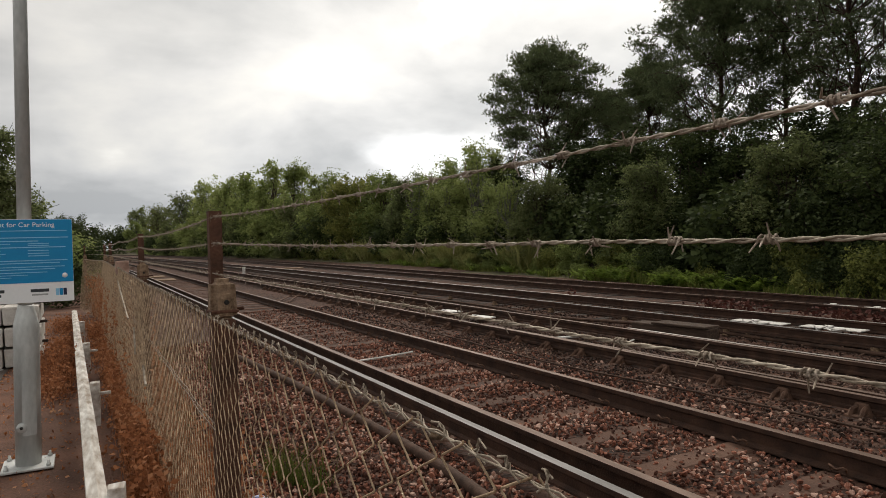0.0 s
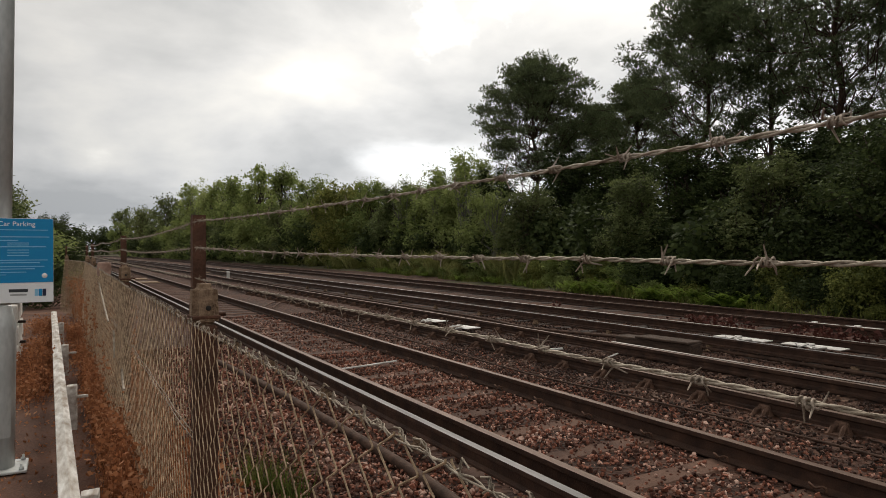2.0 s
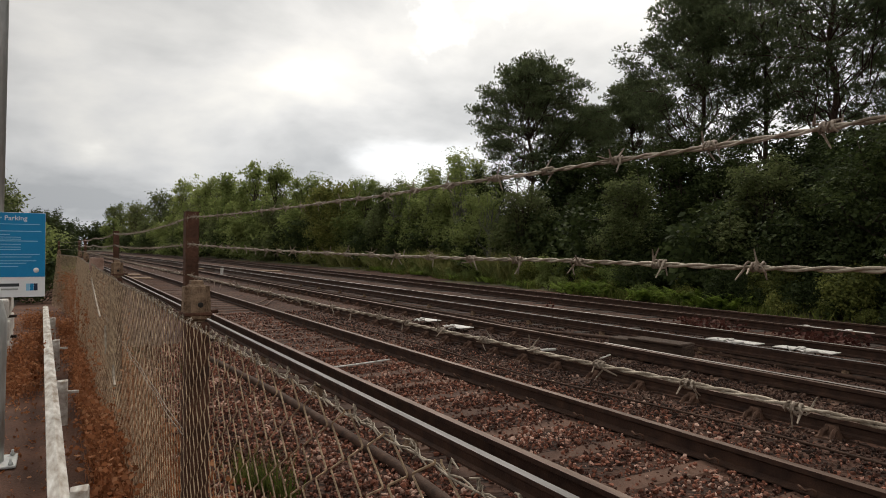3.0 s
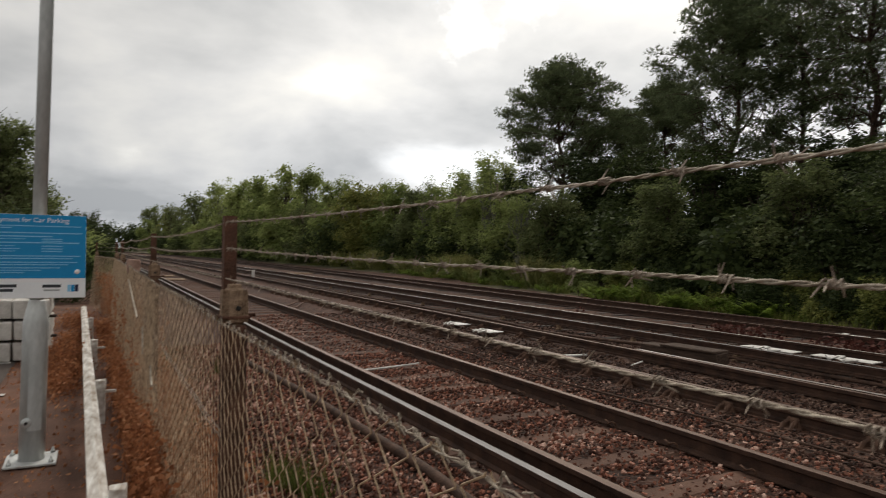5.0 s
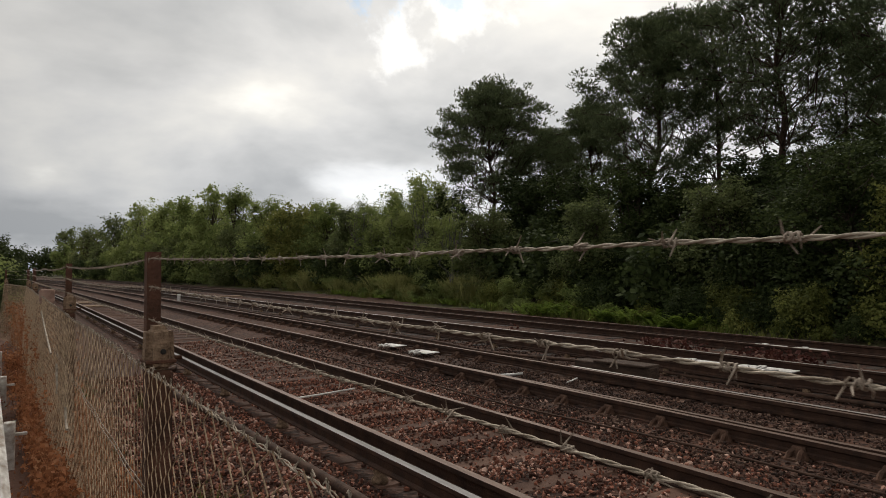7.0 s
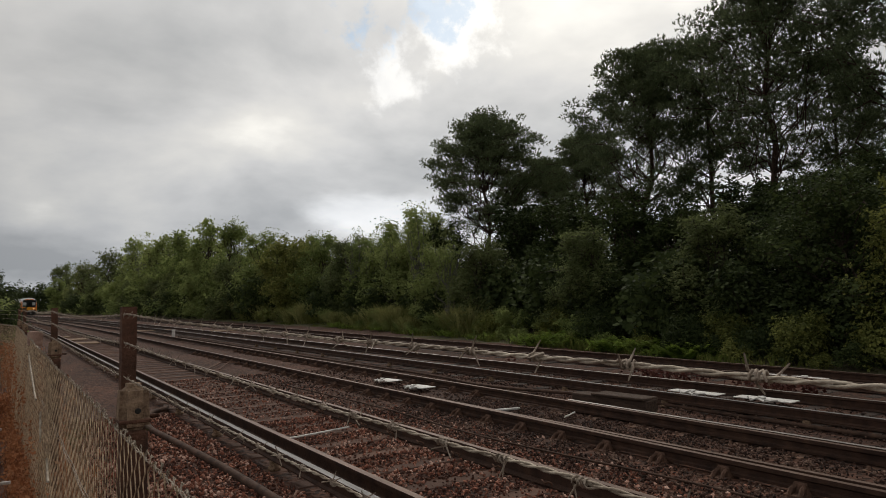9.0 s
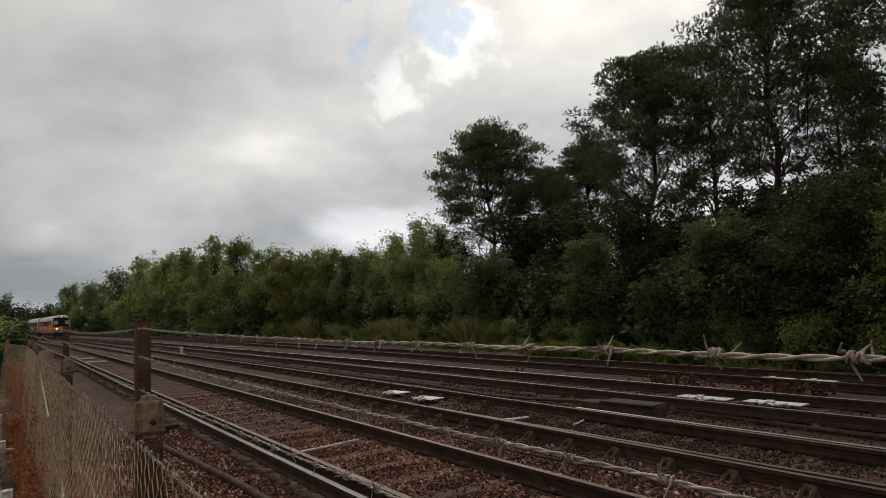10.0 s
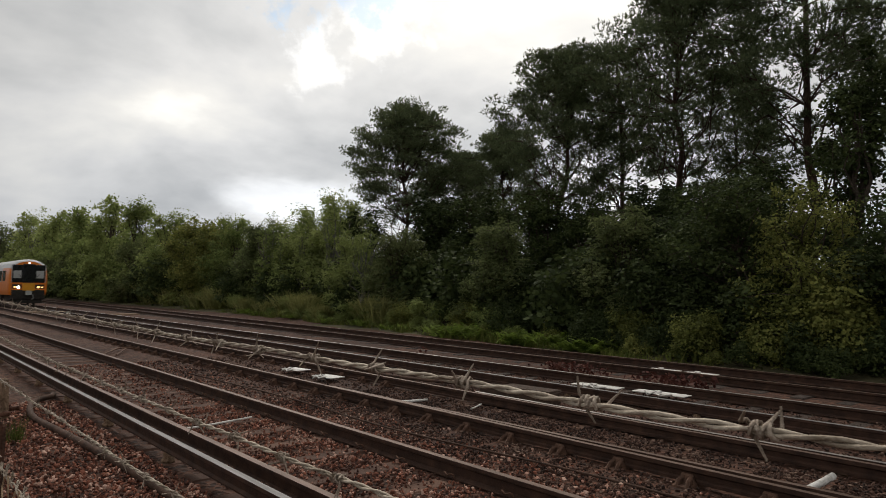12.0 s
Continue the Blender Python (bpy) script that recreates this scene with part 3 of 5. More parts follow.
def make_track(label, xl, xr, prof, fix, sleeper_mat, y0, y1, top, slope=0.0, conductor=None, cond_top="conductor", insul=True):
    tr = thing("railway_track", label, "railway track", kind="structure")
    for x in (xl, xr):
        part("rail", sweep("rail", prof, x, 0, [M["rust"], M[top]], slope=slope), tr)
    rng = random.Random(int(xl * 10))
    base = -0.165 if prof is FLAT else -0.19
    mid, half = (xl + xr) / 2, 1.26
    meshes = [box_mesh("sleeper", 2 * half, 0.25, 0.2, sleeper_mat, 0.02, 1, 0.008, rng) for _ in range(3)]
    plate = box_mesh("slide_plate", 0.56, 0.15, 0.024, M["chair"], 0.005, 1)
    stud = lathe_mesh("slide_bolt", [(0.030, 0), (0.030, 0.02), (0.018, 0.024), (0.018, 0.05), (0.006, 0.054)], M["chair"], 8)
    k0, k1 = int(y0 / SLEEPER_STEP), int(y1 / SLEEPER_STEP)
    for k in range(k0, k1):
        y = (k + 0.5) * SLEEPER_STEP
        s = slope * max(0, y) + bend(y)
        part("sleeper", meshes[k % 3], tr, m=pose(mid + s + rng.uniform(-0.02, 0.02), y, base - 0.2 + rng.uniform(-0.006, 0.004), 0, 0, rng.uniform(-0.6, 0.6)))
        if y < 17 and y > 0.8 and fix == "clip":
            for x, d in ((xr, -1), (xr, 1), (xl, 1), (xl, -1)):
                part("rail_clip", CLIP, tr, m=pose(x + 0.055 * d + s, y, base + 0.015, 0, 0, 0 if d > 0 else 180))
        if 0.4 < y < 10 and fix == "chair":
            part("slide_plate", plate, tr, m=pose(xr + 0.02, y, base + 0.002, 0, 0, rng.uniform(-1, 1)))
            part("slide_bolt", stud, tr, m=pose(xr - 0.20, y + 0.03, base + 0.014))
        if y < 26 and y > 0.4 and fix == "chair":
            for x in ((xl, xr) if y > 10 else (xl,)):
                part("rail_chair", CHAIR, tr, m=pose(x + s, y, base, 0, 0, 0))
    bm_v, bm_f = [], []
    for k in range(k1, int(160 / 0.76)):
        y = (k + 0.5) * SLEEPER_STEP
        s = slope * y + bend(y)
        o = len(bm_v)
        for dz in (base - 0.1, base):
            bm_v += [(mid + s - half, y - 0.12, dz), (mid + s + half, y - 0.12, dz), (mid + s + half, y + 0.12, dz), (mid + s - half, y + 0.12, dz)]
        bm_f += [(o + 4, o + 5, o + 6, o + 7), (o, o + 1, o + 5, o + 4), (o + 1, o + 2, o + 6, o + 5), (o + 3, o, o + 4, o + 7)]
    tagged(part("distant_sleepers", to_mesh("distant_sleepers", bm_v, bm_f, sleeper_mat), tr), kind="stuff")
    if conductor is not None:
        part("conductor_rail", sweep("conductor_rail", COND, conductor, 0.075, [M["rust"], M[cond_top]], slope=slope), tr, "conductor rail with a polished grey top")
        if insul:
            ins = lathe_mesh("insulator", [(0.07, 0), (0.07, 0.03), (0.05, 0.05), (0.055, 0.08), (0.045, 0.115)], M["concrete"], 10)
            for k in range(int(y0 / 2.28), int(30 / 2.28)):
                y = (k * 3 + 0.5) * SLEEPER_STEP
                part("insulator", ins, tr, m=pose(conductor + slope * max(0, y), y, -0.168))
    return tr


def make_tracks():
    make_track("near railway track with rusty flat-bottom rails on concrete sleepers", 2.98, 4.48, FLAT, "clip", M["sleeper"], -4, 46, "railtop", conductor=2.56)
    make_track("railway track with bullhead rails held in rusty cast chairs", 6.08, 7.56, BULL, "chair", M["timber"], -4, 46, "railtop")
    make_track("railway track with rusty rails on dark timber sleepers", 9.46, 10.95, FLAT, "", M["timber"], -4, 46, "shiny", conductor=9.02)
    make_track("farthest railway track beside the overgrown verge", 12.75, 14.25, FLAT, "", M["timber"], -4, 46, "railtop", slope=0.03)


CLIP, CHAIR = clip_mesh(), chair_mesh()


# ---- plants ----
def leaf_quads(rng, centres, size, slim=0.7, facing=None):
    """Diamond leaves round the given centres, turned every way or held roughly square to a given facing."""
    n = len(centres)
    d = rng.normal(size=(n, 3)); d[:, 2] *= 0.7
    if facing is not None:
        f = facing / (np.linalg.norm(facing, axis=1)[:, None] + 1e-9)
        d -= (d * f).sum(1)[:, None] * f
    d /= np.linalg.norm(d, axis=1)[:, None] + 1e-9
    e = rng.normal(size=(n, 3)) if facing is None else np.cross(f, d)
    e -= (e * d).sum(1)[:, None] * d
    e /= np.linalg.norm(e, axis=1)[:, None] + 1e-9
    s = rng.uniform(size[0], size[1], n)[:, None]
    return np.stack([centres - d * s * 0.5, centres + e * s * slim * 0.5, centres + d * s * 0.5, centres - e * s * slim * 0.5], 1)


def crown_points(rng, n, lobes, core=0.62, spread=0.32):
    """Points in the outer parts of several lobes (centre, radii), and the way outwards at each."""
    w = np.array([l[1][0] * l[1][2] for l in lobes]); w /= w.sum()
    pick = rng.choice(len(lobes), n, p=w)
    c = np.array([l[0] for l in lobes])[pick]; r = np.array([l[1] for l in lobes])[pick]
    d = rng.normal(size=(n, 3)); d /= np.linalg.norm(d, axis=1)[:, None]
    rad = np.clip(np.abs(rng.normal(core, spread, n)), 0, 1.15)
    return c + d * r * rad[:, None], d


def sprays(rng, n, lobes, size, each=9, core=0.72, spread=0.26):
    """Leaves gathered in small sprays on the outside of the lobes, each spray facing out and up to the light."""
    m = max(1, n // each)
    c, out = crown_points(rng, m, lobes, core, spread)
    face = out * 0.75 + np.array([0, 0, 0.55]) + rng.normal(size=(m, 3)) * 0.35
    wide = size[1] * rng.uniform(0.5, 1.05, m)
    c, face, wide = np.repeat(c, each, 0), np.repeat(face, each, 0), np.repeat(wide, each)
    off = rng.normal(size=(len(c), 3)) * wide[:, None] * np.array([1, 1, 0.6])
    return leaf_quads(rng, c + off, size, facing=face + rng.normal(size=c.shape) * 0.45)


def limb_path(rng, a, b, sag=0.1, n=5):
    a, b = np.array(a, float), np.array(b, float)
    L = np.linalg.norm(b - a)
    return [a + (b - a) * t + rng.normal(size=3) * L * sag * math.sin(math.pi * t) * 0.5 for t in np.linspace(0, 1, n)]


def leafy_tree(seed, h, r, n, leaf, size=(0.13, 0.27), bark="bark", low=0.04, label="", airy=1.0, name="broadleaf_tree"):
    """A broad-leaved tree: tapered trunk and limbs, and a crown of leaf sprays gathered in uneven lobes."""
    rng = np.random.default_rng(seed)
    t = thing(name, label, "tree")
    top = np.array([rng.normal() * 0.3, rng.normal() * 0.3, h * 0.8])
    trunk = limb_path(rng, (0, 0, -0.3), top, 0.05, 8)
    tubes = [(trunk, list(np.linspace(0.02 * h * 0.7 + 0.03, 0.02, 8)))]
    lobes = []
    m = int(34 * airy) + 8
    for i in range(m):
        z = h * (low + (0.92 - low) * rng.uniform(0, 1) ** 0.85)
        f = (z / h - low) / (1 - low)
        reach = r * 0.85 * max(0.04, 1 - f ** 2.2) ** 0.6 * math.sqrt(rng.uniform(0.08, 1.0))
        a = rng.uniform(0, 6.283)
        c = np.array([math.cos(a) * reach, math.sin(a) * reach, z])
        s = r * rng.uniform(0.2, 0.38) * (1.1 - 0.45 * f)
        lobes.append((c, (s, s, s * rng.uniform(0.75, 1.2))))
        start = trunk[min(7, max(1, int(f * 6)))]
        tubes.append((limb_path(rng, start, c, 0.12), list(np.linspace(0.006 * h, 0.012, 5))))
        for _ in range(2):
            tubes.append((limb_path(rng, c, c + rng.normal(size=3) * s * 0.7, 0.1, 3), [0.014, 0.01, 0.006]))
    for f in np.linspace(0.05, 1.0, 13):
        z = h * (low + (0.95 - low) * f)
        p = np.array(trunk[min(7, int(f * 7.5))]) * np.array([1, 1, 0]) + np.array([rng.normal() * 0.15 * r, rng.normal() * 0.15 * r, z])
        s = r * (0.12 + 0.34 * max(0.0, 1 - f ** 1.6))
        lobes.append((p, (s, s, h * 0.075)))
    part("trunk", tubes_mesh("trunk", tubes, M[bark], 5), t)
    part("crown", quads_mesh("crown", sprays(rng, n, lobes, size), M[leaf]), t)
    return t


def pine_tree(seed, h, r, n, first=0.45, label="", dome=0.0):
    """A Scots pine: long trunk, crooked limbs and layered pads of upturned needle tufts with sky between them."""
    rng = np.random.default_rng(seed)
    t = thing("pine_tree", label, "tree")
    top = np.array([rng.normal() * 0.4, rng.normal() * 0.4, h * 0.93])
    trunk = limb_path(rng, (0, 0, -0.3), top, 0.04, 10)
    tubes = [(trunk, list(np.linspace(0.19, 0.05, 10)))]
    pads = []
    m = int(74 * dome) if dome else 50
    half, mid = h * (0.97 - first) / 2, h * (0.97 + first) / 2
    for i in range(m):
        f = (i + rng.uniform(0, 1)) / m
        a = i * 2.4 + rng.normal() * 0.4
        if dome:
            # limbs reach for the skin of an egg-shaped crown, most of them high up
            u = 0.98 - 1.8 * f ** (1.65 if dome < 1.2 else 1.1)
            ring = math.sqrt(max(0.0, 1 - u * u)) * (1.0 if u > -0.2 else 1.05 + 0.3 * u)
            ring *= 1 - 0.22 * max(0.0, u)
            skin = rng.uniform(0.62, 1.04)
            tip = np.array([math.cos(a) * ring * r * skin, math.sin(a) * ring * r * skin, mid + u * half * (0.55 + 0.45 * skin)])
            k = max(3, min(9, int((tip[2] / h) * 9.3) - 1))
        else:
            z = h * (first + (0.96 - first) * f)
            reach = r * (1.0 - 0.75 * f ** 2.2) * (0.55 + 0.45 * min(1, f * 4)) * rng.uniform(0.5, 1.0)
            tip = np.array([math.cos(a) * reach, math.sin(a) * reach, z + reach * rng.uniform(0.05, 0.3)])
            k = min(9, int(z / h * 9.3))
        path = limb_path(rng, trunk[k], tip, 0.18, 6)
        tubes.append((path, list(np.linspace(0.042 * (1.15 - 0.5 * tip[2] / h), 0.012, 6))))
        for q in ((5, 5, 5, 4, 4, 3) if dome and u > 0.15 else (5, 5, 4, 4) if not dome or u > -0.2 else (5, 5, 4)):
            c = np.array(path[q]) + rng.normal(size=3) * np.array([0.42, 0.42, 0.16])
            s = rng.uniform(0.34, 0.70) * (0.55 + 0.12 * r)
            pads.append((c, (s, s, s * rng.uniform(0.34, 0.55))))
            tubes.append((limb_path(rng, path[q], c, 0.1, 3), [0.02, 0.014, 0.008]))
    for _ in range(9):
        c = top + rng.normal(size=3) * np.array([0.8, 0.8, 0.3]) + np.array([0, 0, 0.2])
        pads.append((c, (0.6, 0.6, 0.3)))
    part("trunk", tubes_mesh("trunk", tubes, M["pinebark"], 5), t)
    tufts, out = crown_points(rng, n, pads, 0.75, 0.25)
    way = out * 0.75 + np.array([0, 0, 0.75]) + rng.normal(size=out.shape) * 0.25
    # each tuft is a brush of needle bundles about one shoot
    each = 8
    base, way = np.repeat(tufts, each, 0), np.repeat(way, each, 0)
    d = way / np.linalg.norm(way, axis=1)[:, None] + rng.normal(size=base.shape) * 0.42
    d /= np.linalg.norm(d, axis=1)[:, None]
    e = np.cross(d, rng.normal(size=base.shape)); e /= np.linalg.norm(e, axis=1)[:, None]
    L = rng.uniform(0.09, 0.21, len(base))[:, None]
    w = L * 0.20
    q = np.stack([base - e * w * 0.5, base + e * w * 0.5, base + d * L], 1)
    part("crown", quads_mesh("crown", q, M["needle"], 3), t)
    return t


def bush(seed, h, r, n, leaf, size=(0.08, 0.17), label="", name="bush"):
    rng = np.random.default_rng(seed)
    t = thing(name, label, "bush")
    lobes, tubes = [], []
    for i in range(14):
        a, rr = rng.uniform(0, 6.283), r * math.sqrt(rng.uniform(0, 1)) * 0.75
        z = h * rng.uniform(0.2, 0.85) * (1 - 0.45 * (rr / r) ** 2)
        c = np.array([math.cos(a) * rr, math.sin(a) * rr, z])
        s = r * rng.uniform(0.2, 0.38)
        lobes.append((c, (s, s, min(s * 1.1, z + 0.1))))
        tubes.append((limb_path(rng, (rng.normal() * 0.1, rng.normal() * 0.1, -0.2), c, 0.1, 4), [0.03, 0.022, 0.015, 0.008]))
    part("woody_base", tubes_mesh("woody_base", tubes, M["bark"], 5), t)
    part("foliage", quads_mesh("foliage", sprays(rng, n, lobes, size), M[leaf]), t)
    return t


def reed_clump(seed, h, r, n, label):
    """A clump of tall arching grass: many narrow blades from a tight foot, with feathery sprays towards the tips."""
    rng = np.random.default_rng(seed)
    t = thing("tall_grass_clump", label, "grass clump")
    foot = np.stack([rng.normal(size=n) * r * 0.35, rng.normal(size=n) * r * 0.35, np.full(n, -0.05)], 1)
    lean = rng.normal(size=(n, 3)) * 0.30 + foot / max(r, 0.01) * 0.5
    lean[:, 2] = 1
    L = rng.uniform(0.45, 1.05, n)[:, None] * h
    side = rng.normal(size=(n, 3)); side[:, 2] = 0; side /= np.linalg.norm(side, axis=1)[:, None]
    mid = foot + lean * L * 0.6
    tip = foot + lean * L * np.array([1.25, 1.25, 1.0])
    w = 0.018
    low = np.stack([foot - side * w, foot + side * w, mid + side * w, mid - side * w], 1)
    high = np.stack([mid - side * w, mid + side * w, tip + side * 0.002, tip - side * 0.002], 1)
    part("tuft", quads_mesh("tuft", np.concatenate([low, high]).reshape(-1, 3), M["reed"]), t)
    c = np.repeat(mid * 0.55 + tip * 0.45, 4, 0) + rng.normal(size=(4 * n, 3)) * 0.07
    part("plume", quads_mesh("plume", leaf_quads(rng, c, (0.05, 0.13), 0.35), M["reed"]), t)
    return t


def fern_patch(seed, n, label):
    """Low arching fronds, each with leaflets down both sides."""
    rng = np.random.default_rng(seed)
    t = thing("fern", label, "fern")
    Q = []
    for k in range(n):
        a, L = rng.uniform(0, 6.283), rng.uniform(0.35, 0.75)
        foot = np.array([rng.normal() * 0.22, rng.normal() * 0.22, -0.02])
        for u in np.linspace(0.15, 1, 11):
            p = foot + np.array([math.cos(a) * u * L * 0.75, math.sin(a) * u * L * 0.75, L * (1.1 * u - 0.55 * u * u)])
            for sd in (-1, 1):
                wv = np.array([-math.sin(a) * sd, math.cos(a) * sd, -0.15]) * 0.16 * (1.1 - u)
                al = np.array([math.cos(a), math.sin(a), 0.2]) * 0.035
                Q.append([p - al, p + wv * 0.6 - al * 0.4, p + wv + al * 0.8, p + al])
    part("foliage", quads_mesh("foliage", np.array(Q).reshape(-1, 3), M["fern"]), t)
    return t


def place(kind, x, y, z=None, s=1.0, rz=None, sz=None, rng=random.Random(5)):
    z = ground_height(x, y) if z is None else z
    m = pose(x, y, z, 0, 0, rng.uniform(0, 360) if rz is None else rz) @ Matrix.Diagonal((s, s, sz or s, 1))
    return copy_thing(kind, m)


def polar(az, x):
    """A place at the given bearing (degrees right of the line) and distance out from the fence."""
    return x, x / math.tan(radians(az))


def make_plants():
    rng = random.Random(11)
    lab = "leafy green broadleaf tree on the railway verge"
    # leafdark kinds stand for shaded masses: their leaf colour itself is darkened
    kinds = [leafy_tree(21, 8.0, 3.0, 19000, "leaf", (0.10, 0.21), label=lab), leafy_tree(22, 8.5, 2.6, 19000, "leaf", (0.10, 0.21), label=lab), leafy_tree(23, 7.0, 3.2, 19000, "leafyellow", (0.10, 0.21), label="broadleaf tree with yellowing green leaves"), leafy_tree(24, 7.5, 3.0, 22000, "leafdark", (0.09, 0.19), label="dark green broadleaf tree with shade put into its leaf colour"),
             leafy_tree(25, 5.0, 2.3, 19000, "leafdark", (0.06, 0.14), label="fine-leaved shrubby tree with leaf colour darkened for shade"), leafy_tree(26, 5.0, 2.2, 19000, "leafyellow", (0.06, 0.13), label="yellow-green fine-leaved shrubby tree"),
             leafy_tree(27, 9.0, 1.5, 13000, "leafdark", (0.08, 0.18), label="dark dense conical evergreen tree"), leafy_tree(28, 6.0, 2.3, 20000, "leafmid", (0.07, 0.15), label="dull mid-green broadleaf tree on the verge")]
    pines = [pine_tree(31, 14.0, 3.7, 21000, 0.34, "dark Scots pine with a dense domed crown", 1.0), pine_tree(32, 15.0, 4.0, 18500, 0.34, "tall dark Scots pine with a broad layered crown", 1.0), pine_tree(33, 15.0, 3.4, 12500, 0.35, "open-crowned dark Scots pine with a bare trunk"), pine_tree(34, 14.0, 4.1, 26000, 0.39, "dark Scots pine with a dense rounded crown", 1.45)]
    far = [leafy_tree(61, 8.0, 3.0, 8500, "leaf", (0.14, 0.3), label=lab), leafy_tree(62, 8.5, 2.6, 8500, "leaf", (0.14, 0.3), label=lab), leafy_tree(63, 7.0, 3.2, 8500, "leafyellow", (0.14, 0.3), label="broadleaf tree with yellowing green leaves"), leafy_tree(64, 7.5, 3.0, 8500, "leafmid", (0.14, 0.3), label="dull green broadleaf tree")]
    birch = leafy_tree(41, 8.0, 1.5, 2200, "leaf", (0.09, 0.17), "birchbark", 0.3, "slender sparse birch tree", 0.5, "birch_tree")
    bushes = [bush(51, 2.0, 1.6, 6000, "leaf", (0.06, 0.13), label="green bush at the edge of the verge"), bush(52, 1.7, 1.4, 6000, "leafyellow", (0.06, 0.13), label="yellow-green bush at the edge of the verge"), bush(53, 2.4, 1.8, 6500, "leafdark", (0.06, 0.14), label="leafy bush under the trees with leaf colour darkened for shade")]
    small = [bush(54, 2.0, 1.6, 1500, "leaf", (0.12, 0.26), label="small green bush at the edge of the verge"), bush(55, 1.7, 1.4, 1500, "leafyellow", (0.12, 0.26), label="small yellow-green bush at the edge of the verge"), bush(56, 2.4, 1.8, 2200, "leafdark", (0.11, 0.24), label="leafy bush under the trees with leaf colour darkened for shade")]
    # pines: bearing, distance out, height
    for az, x, h, k in [(37.6, 26, 13.8, 3), (42.4, 31, 11.2, 0), (46.2, 30, 11.8, 0), (51.0, 28, 14.8, 0), (64.6, 31, 12.5, 2), (55.8, 30, 14.8, 2), (60.8, 28, 16.6, 1), (69.6, 27, 17.5, 2), (78.8, 25, 17, 2), (86, 28, 17, 1)]:
        s = h / (14.0, 15.0, 15.0, 14.0)[k]
        place(pines[k], *polar(az, x), s=s * 0.98, sz=s, rng=rng)
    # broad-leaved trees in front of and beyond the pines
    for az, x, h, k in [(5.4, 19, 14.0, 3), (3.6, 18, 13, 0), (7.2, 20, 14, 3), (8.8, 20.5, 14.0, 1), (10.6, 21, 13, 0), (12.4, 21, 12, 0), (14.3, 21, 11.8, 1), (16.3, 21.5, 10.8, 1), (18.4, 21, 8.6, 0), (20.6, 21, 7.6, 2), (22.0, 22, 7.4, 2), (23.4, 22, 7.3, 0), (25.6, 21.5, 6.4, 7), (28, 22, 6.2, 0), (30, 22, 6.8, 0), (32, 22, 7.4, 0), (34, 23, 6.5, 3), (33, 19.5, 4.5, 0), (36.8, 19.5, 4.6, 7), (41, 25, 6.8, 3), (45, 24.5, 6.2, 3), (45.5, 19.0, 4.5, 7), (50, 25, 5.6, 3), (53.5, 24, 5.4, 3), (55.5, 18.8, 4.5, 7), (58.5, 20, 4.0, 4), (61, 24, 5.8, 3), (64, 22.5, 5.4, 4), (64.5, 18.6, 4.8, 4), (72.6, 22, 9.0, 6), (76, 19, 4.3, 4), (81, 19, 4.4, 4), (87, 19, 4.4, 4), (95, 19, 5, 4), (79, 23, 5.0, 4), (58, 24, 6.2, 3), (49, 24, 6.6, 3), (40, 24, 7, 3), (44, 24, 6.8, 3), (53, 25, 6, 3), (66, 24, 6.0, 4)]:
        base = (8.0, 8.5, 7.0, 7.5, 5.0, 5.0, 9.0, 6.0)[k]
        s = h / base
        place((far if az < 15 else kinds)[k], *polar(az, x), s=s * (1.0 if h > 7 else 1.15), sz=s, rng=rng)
    az = 4.0
    while az < 34:
        x = 24.5 + rng.uniform(-1, 1.5)
        h = 1.4 + x / math.sin(radians(az)) * math.tan(radians(5.0 if az > 8 else 3.2)) * rng.uniform(0.8, 1.08)
        k = rng.choice((0, 0, 1, 3, 2))
        s = h / (8.0, 8.5, 7.0, 7.5)[k]
        place(far[k], *polar(az, x), s=s * 0.95, sz=s, rng=rng)
        az += 1.1 + az * 0.03
    for az, x, h in [(26.1, 20.5, 6.9), (27.6, 20.8, 6.4), (29.2, 20.5, 6.6), (9.3, 19.5, 14), (31.5, 20, 7.4), (34.2, 18.6, 5.5)]:
        place(birch, *polar(az, x), s=h / 8.2, rng=rng)
    place(kinds[5], *polar(69.4, 18), s=0.82, sz=0.92, rng=rng)
    for az, x, s in [(70.3, 17.2, 1.15), (71.8, 17.5, 1.0), (68.6, 17.4, 0.8)]:
        place(bushes[1], *polar(az, x), s=s, rng=rng)
    # undergrowth along the verge
    y = 1.0
    while y < 70:
        e = verge_x(y) + 0.1
        place(bushes[rng.choice((1, 2, 2, 2) if y < 16 else (0, 1, 0, 2))], e + rng.uniform(0.9, 1.8), y + rng.uniform(-0.4, 0.4), s=rng.uniform(0.35, 0.75), rng=rng)
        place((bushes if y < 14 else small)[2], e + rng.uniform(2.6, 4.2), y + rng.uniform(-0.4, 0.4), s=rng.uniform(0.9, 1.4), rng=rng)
        y += 1.3 if y < 30 else 2.2
    for i in range(46):
        y = 4.5 + i * 0.75 + rng.uniform(-0.3, 0.3)
        place(small[rng.choice((1, 2, 2) if y < 13 else (0, 0, 1))], verge_x(y) + rng.uniform(0.5, 1.1), y, s=rng.uniform(0.16, 0.34), rng=rng)
    reeds = [reed_clump(71, 1.5, 0.8, 420, "clump of tall pale grass at the edge of the verge"), reed_clump(72, 1.2, 1.0, 420, "spreading clump of pale yellow-green grass")]
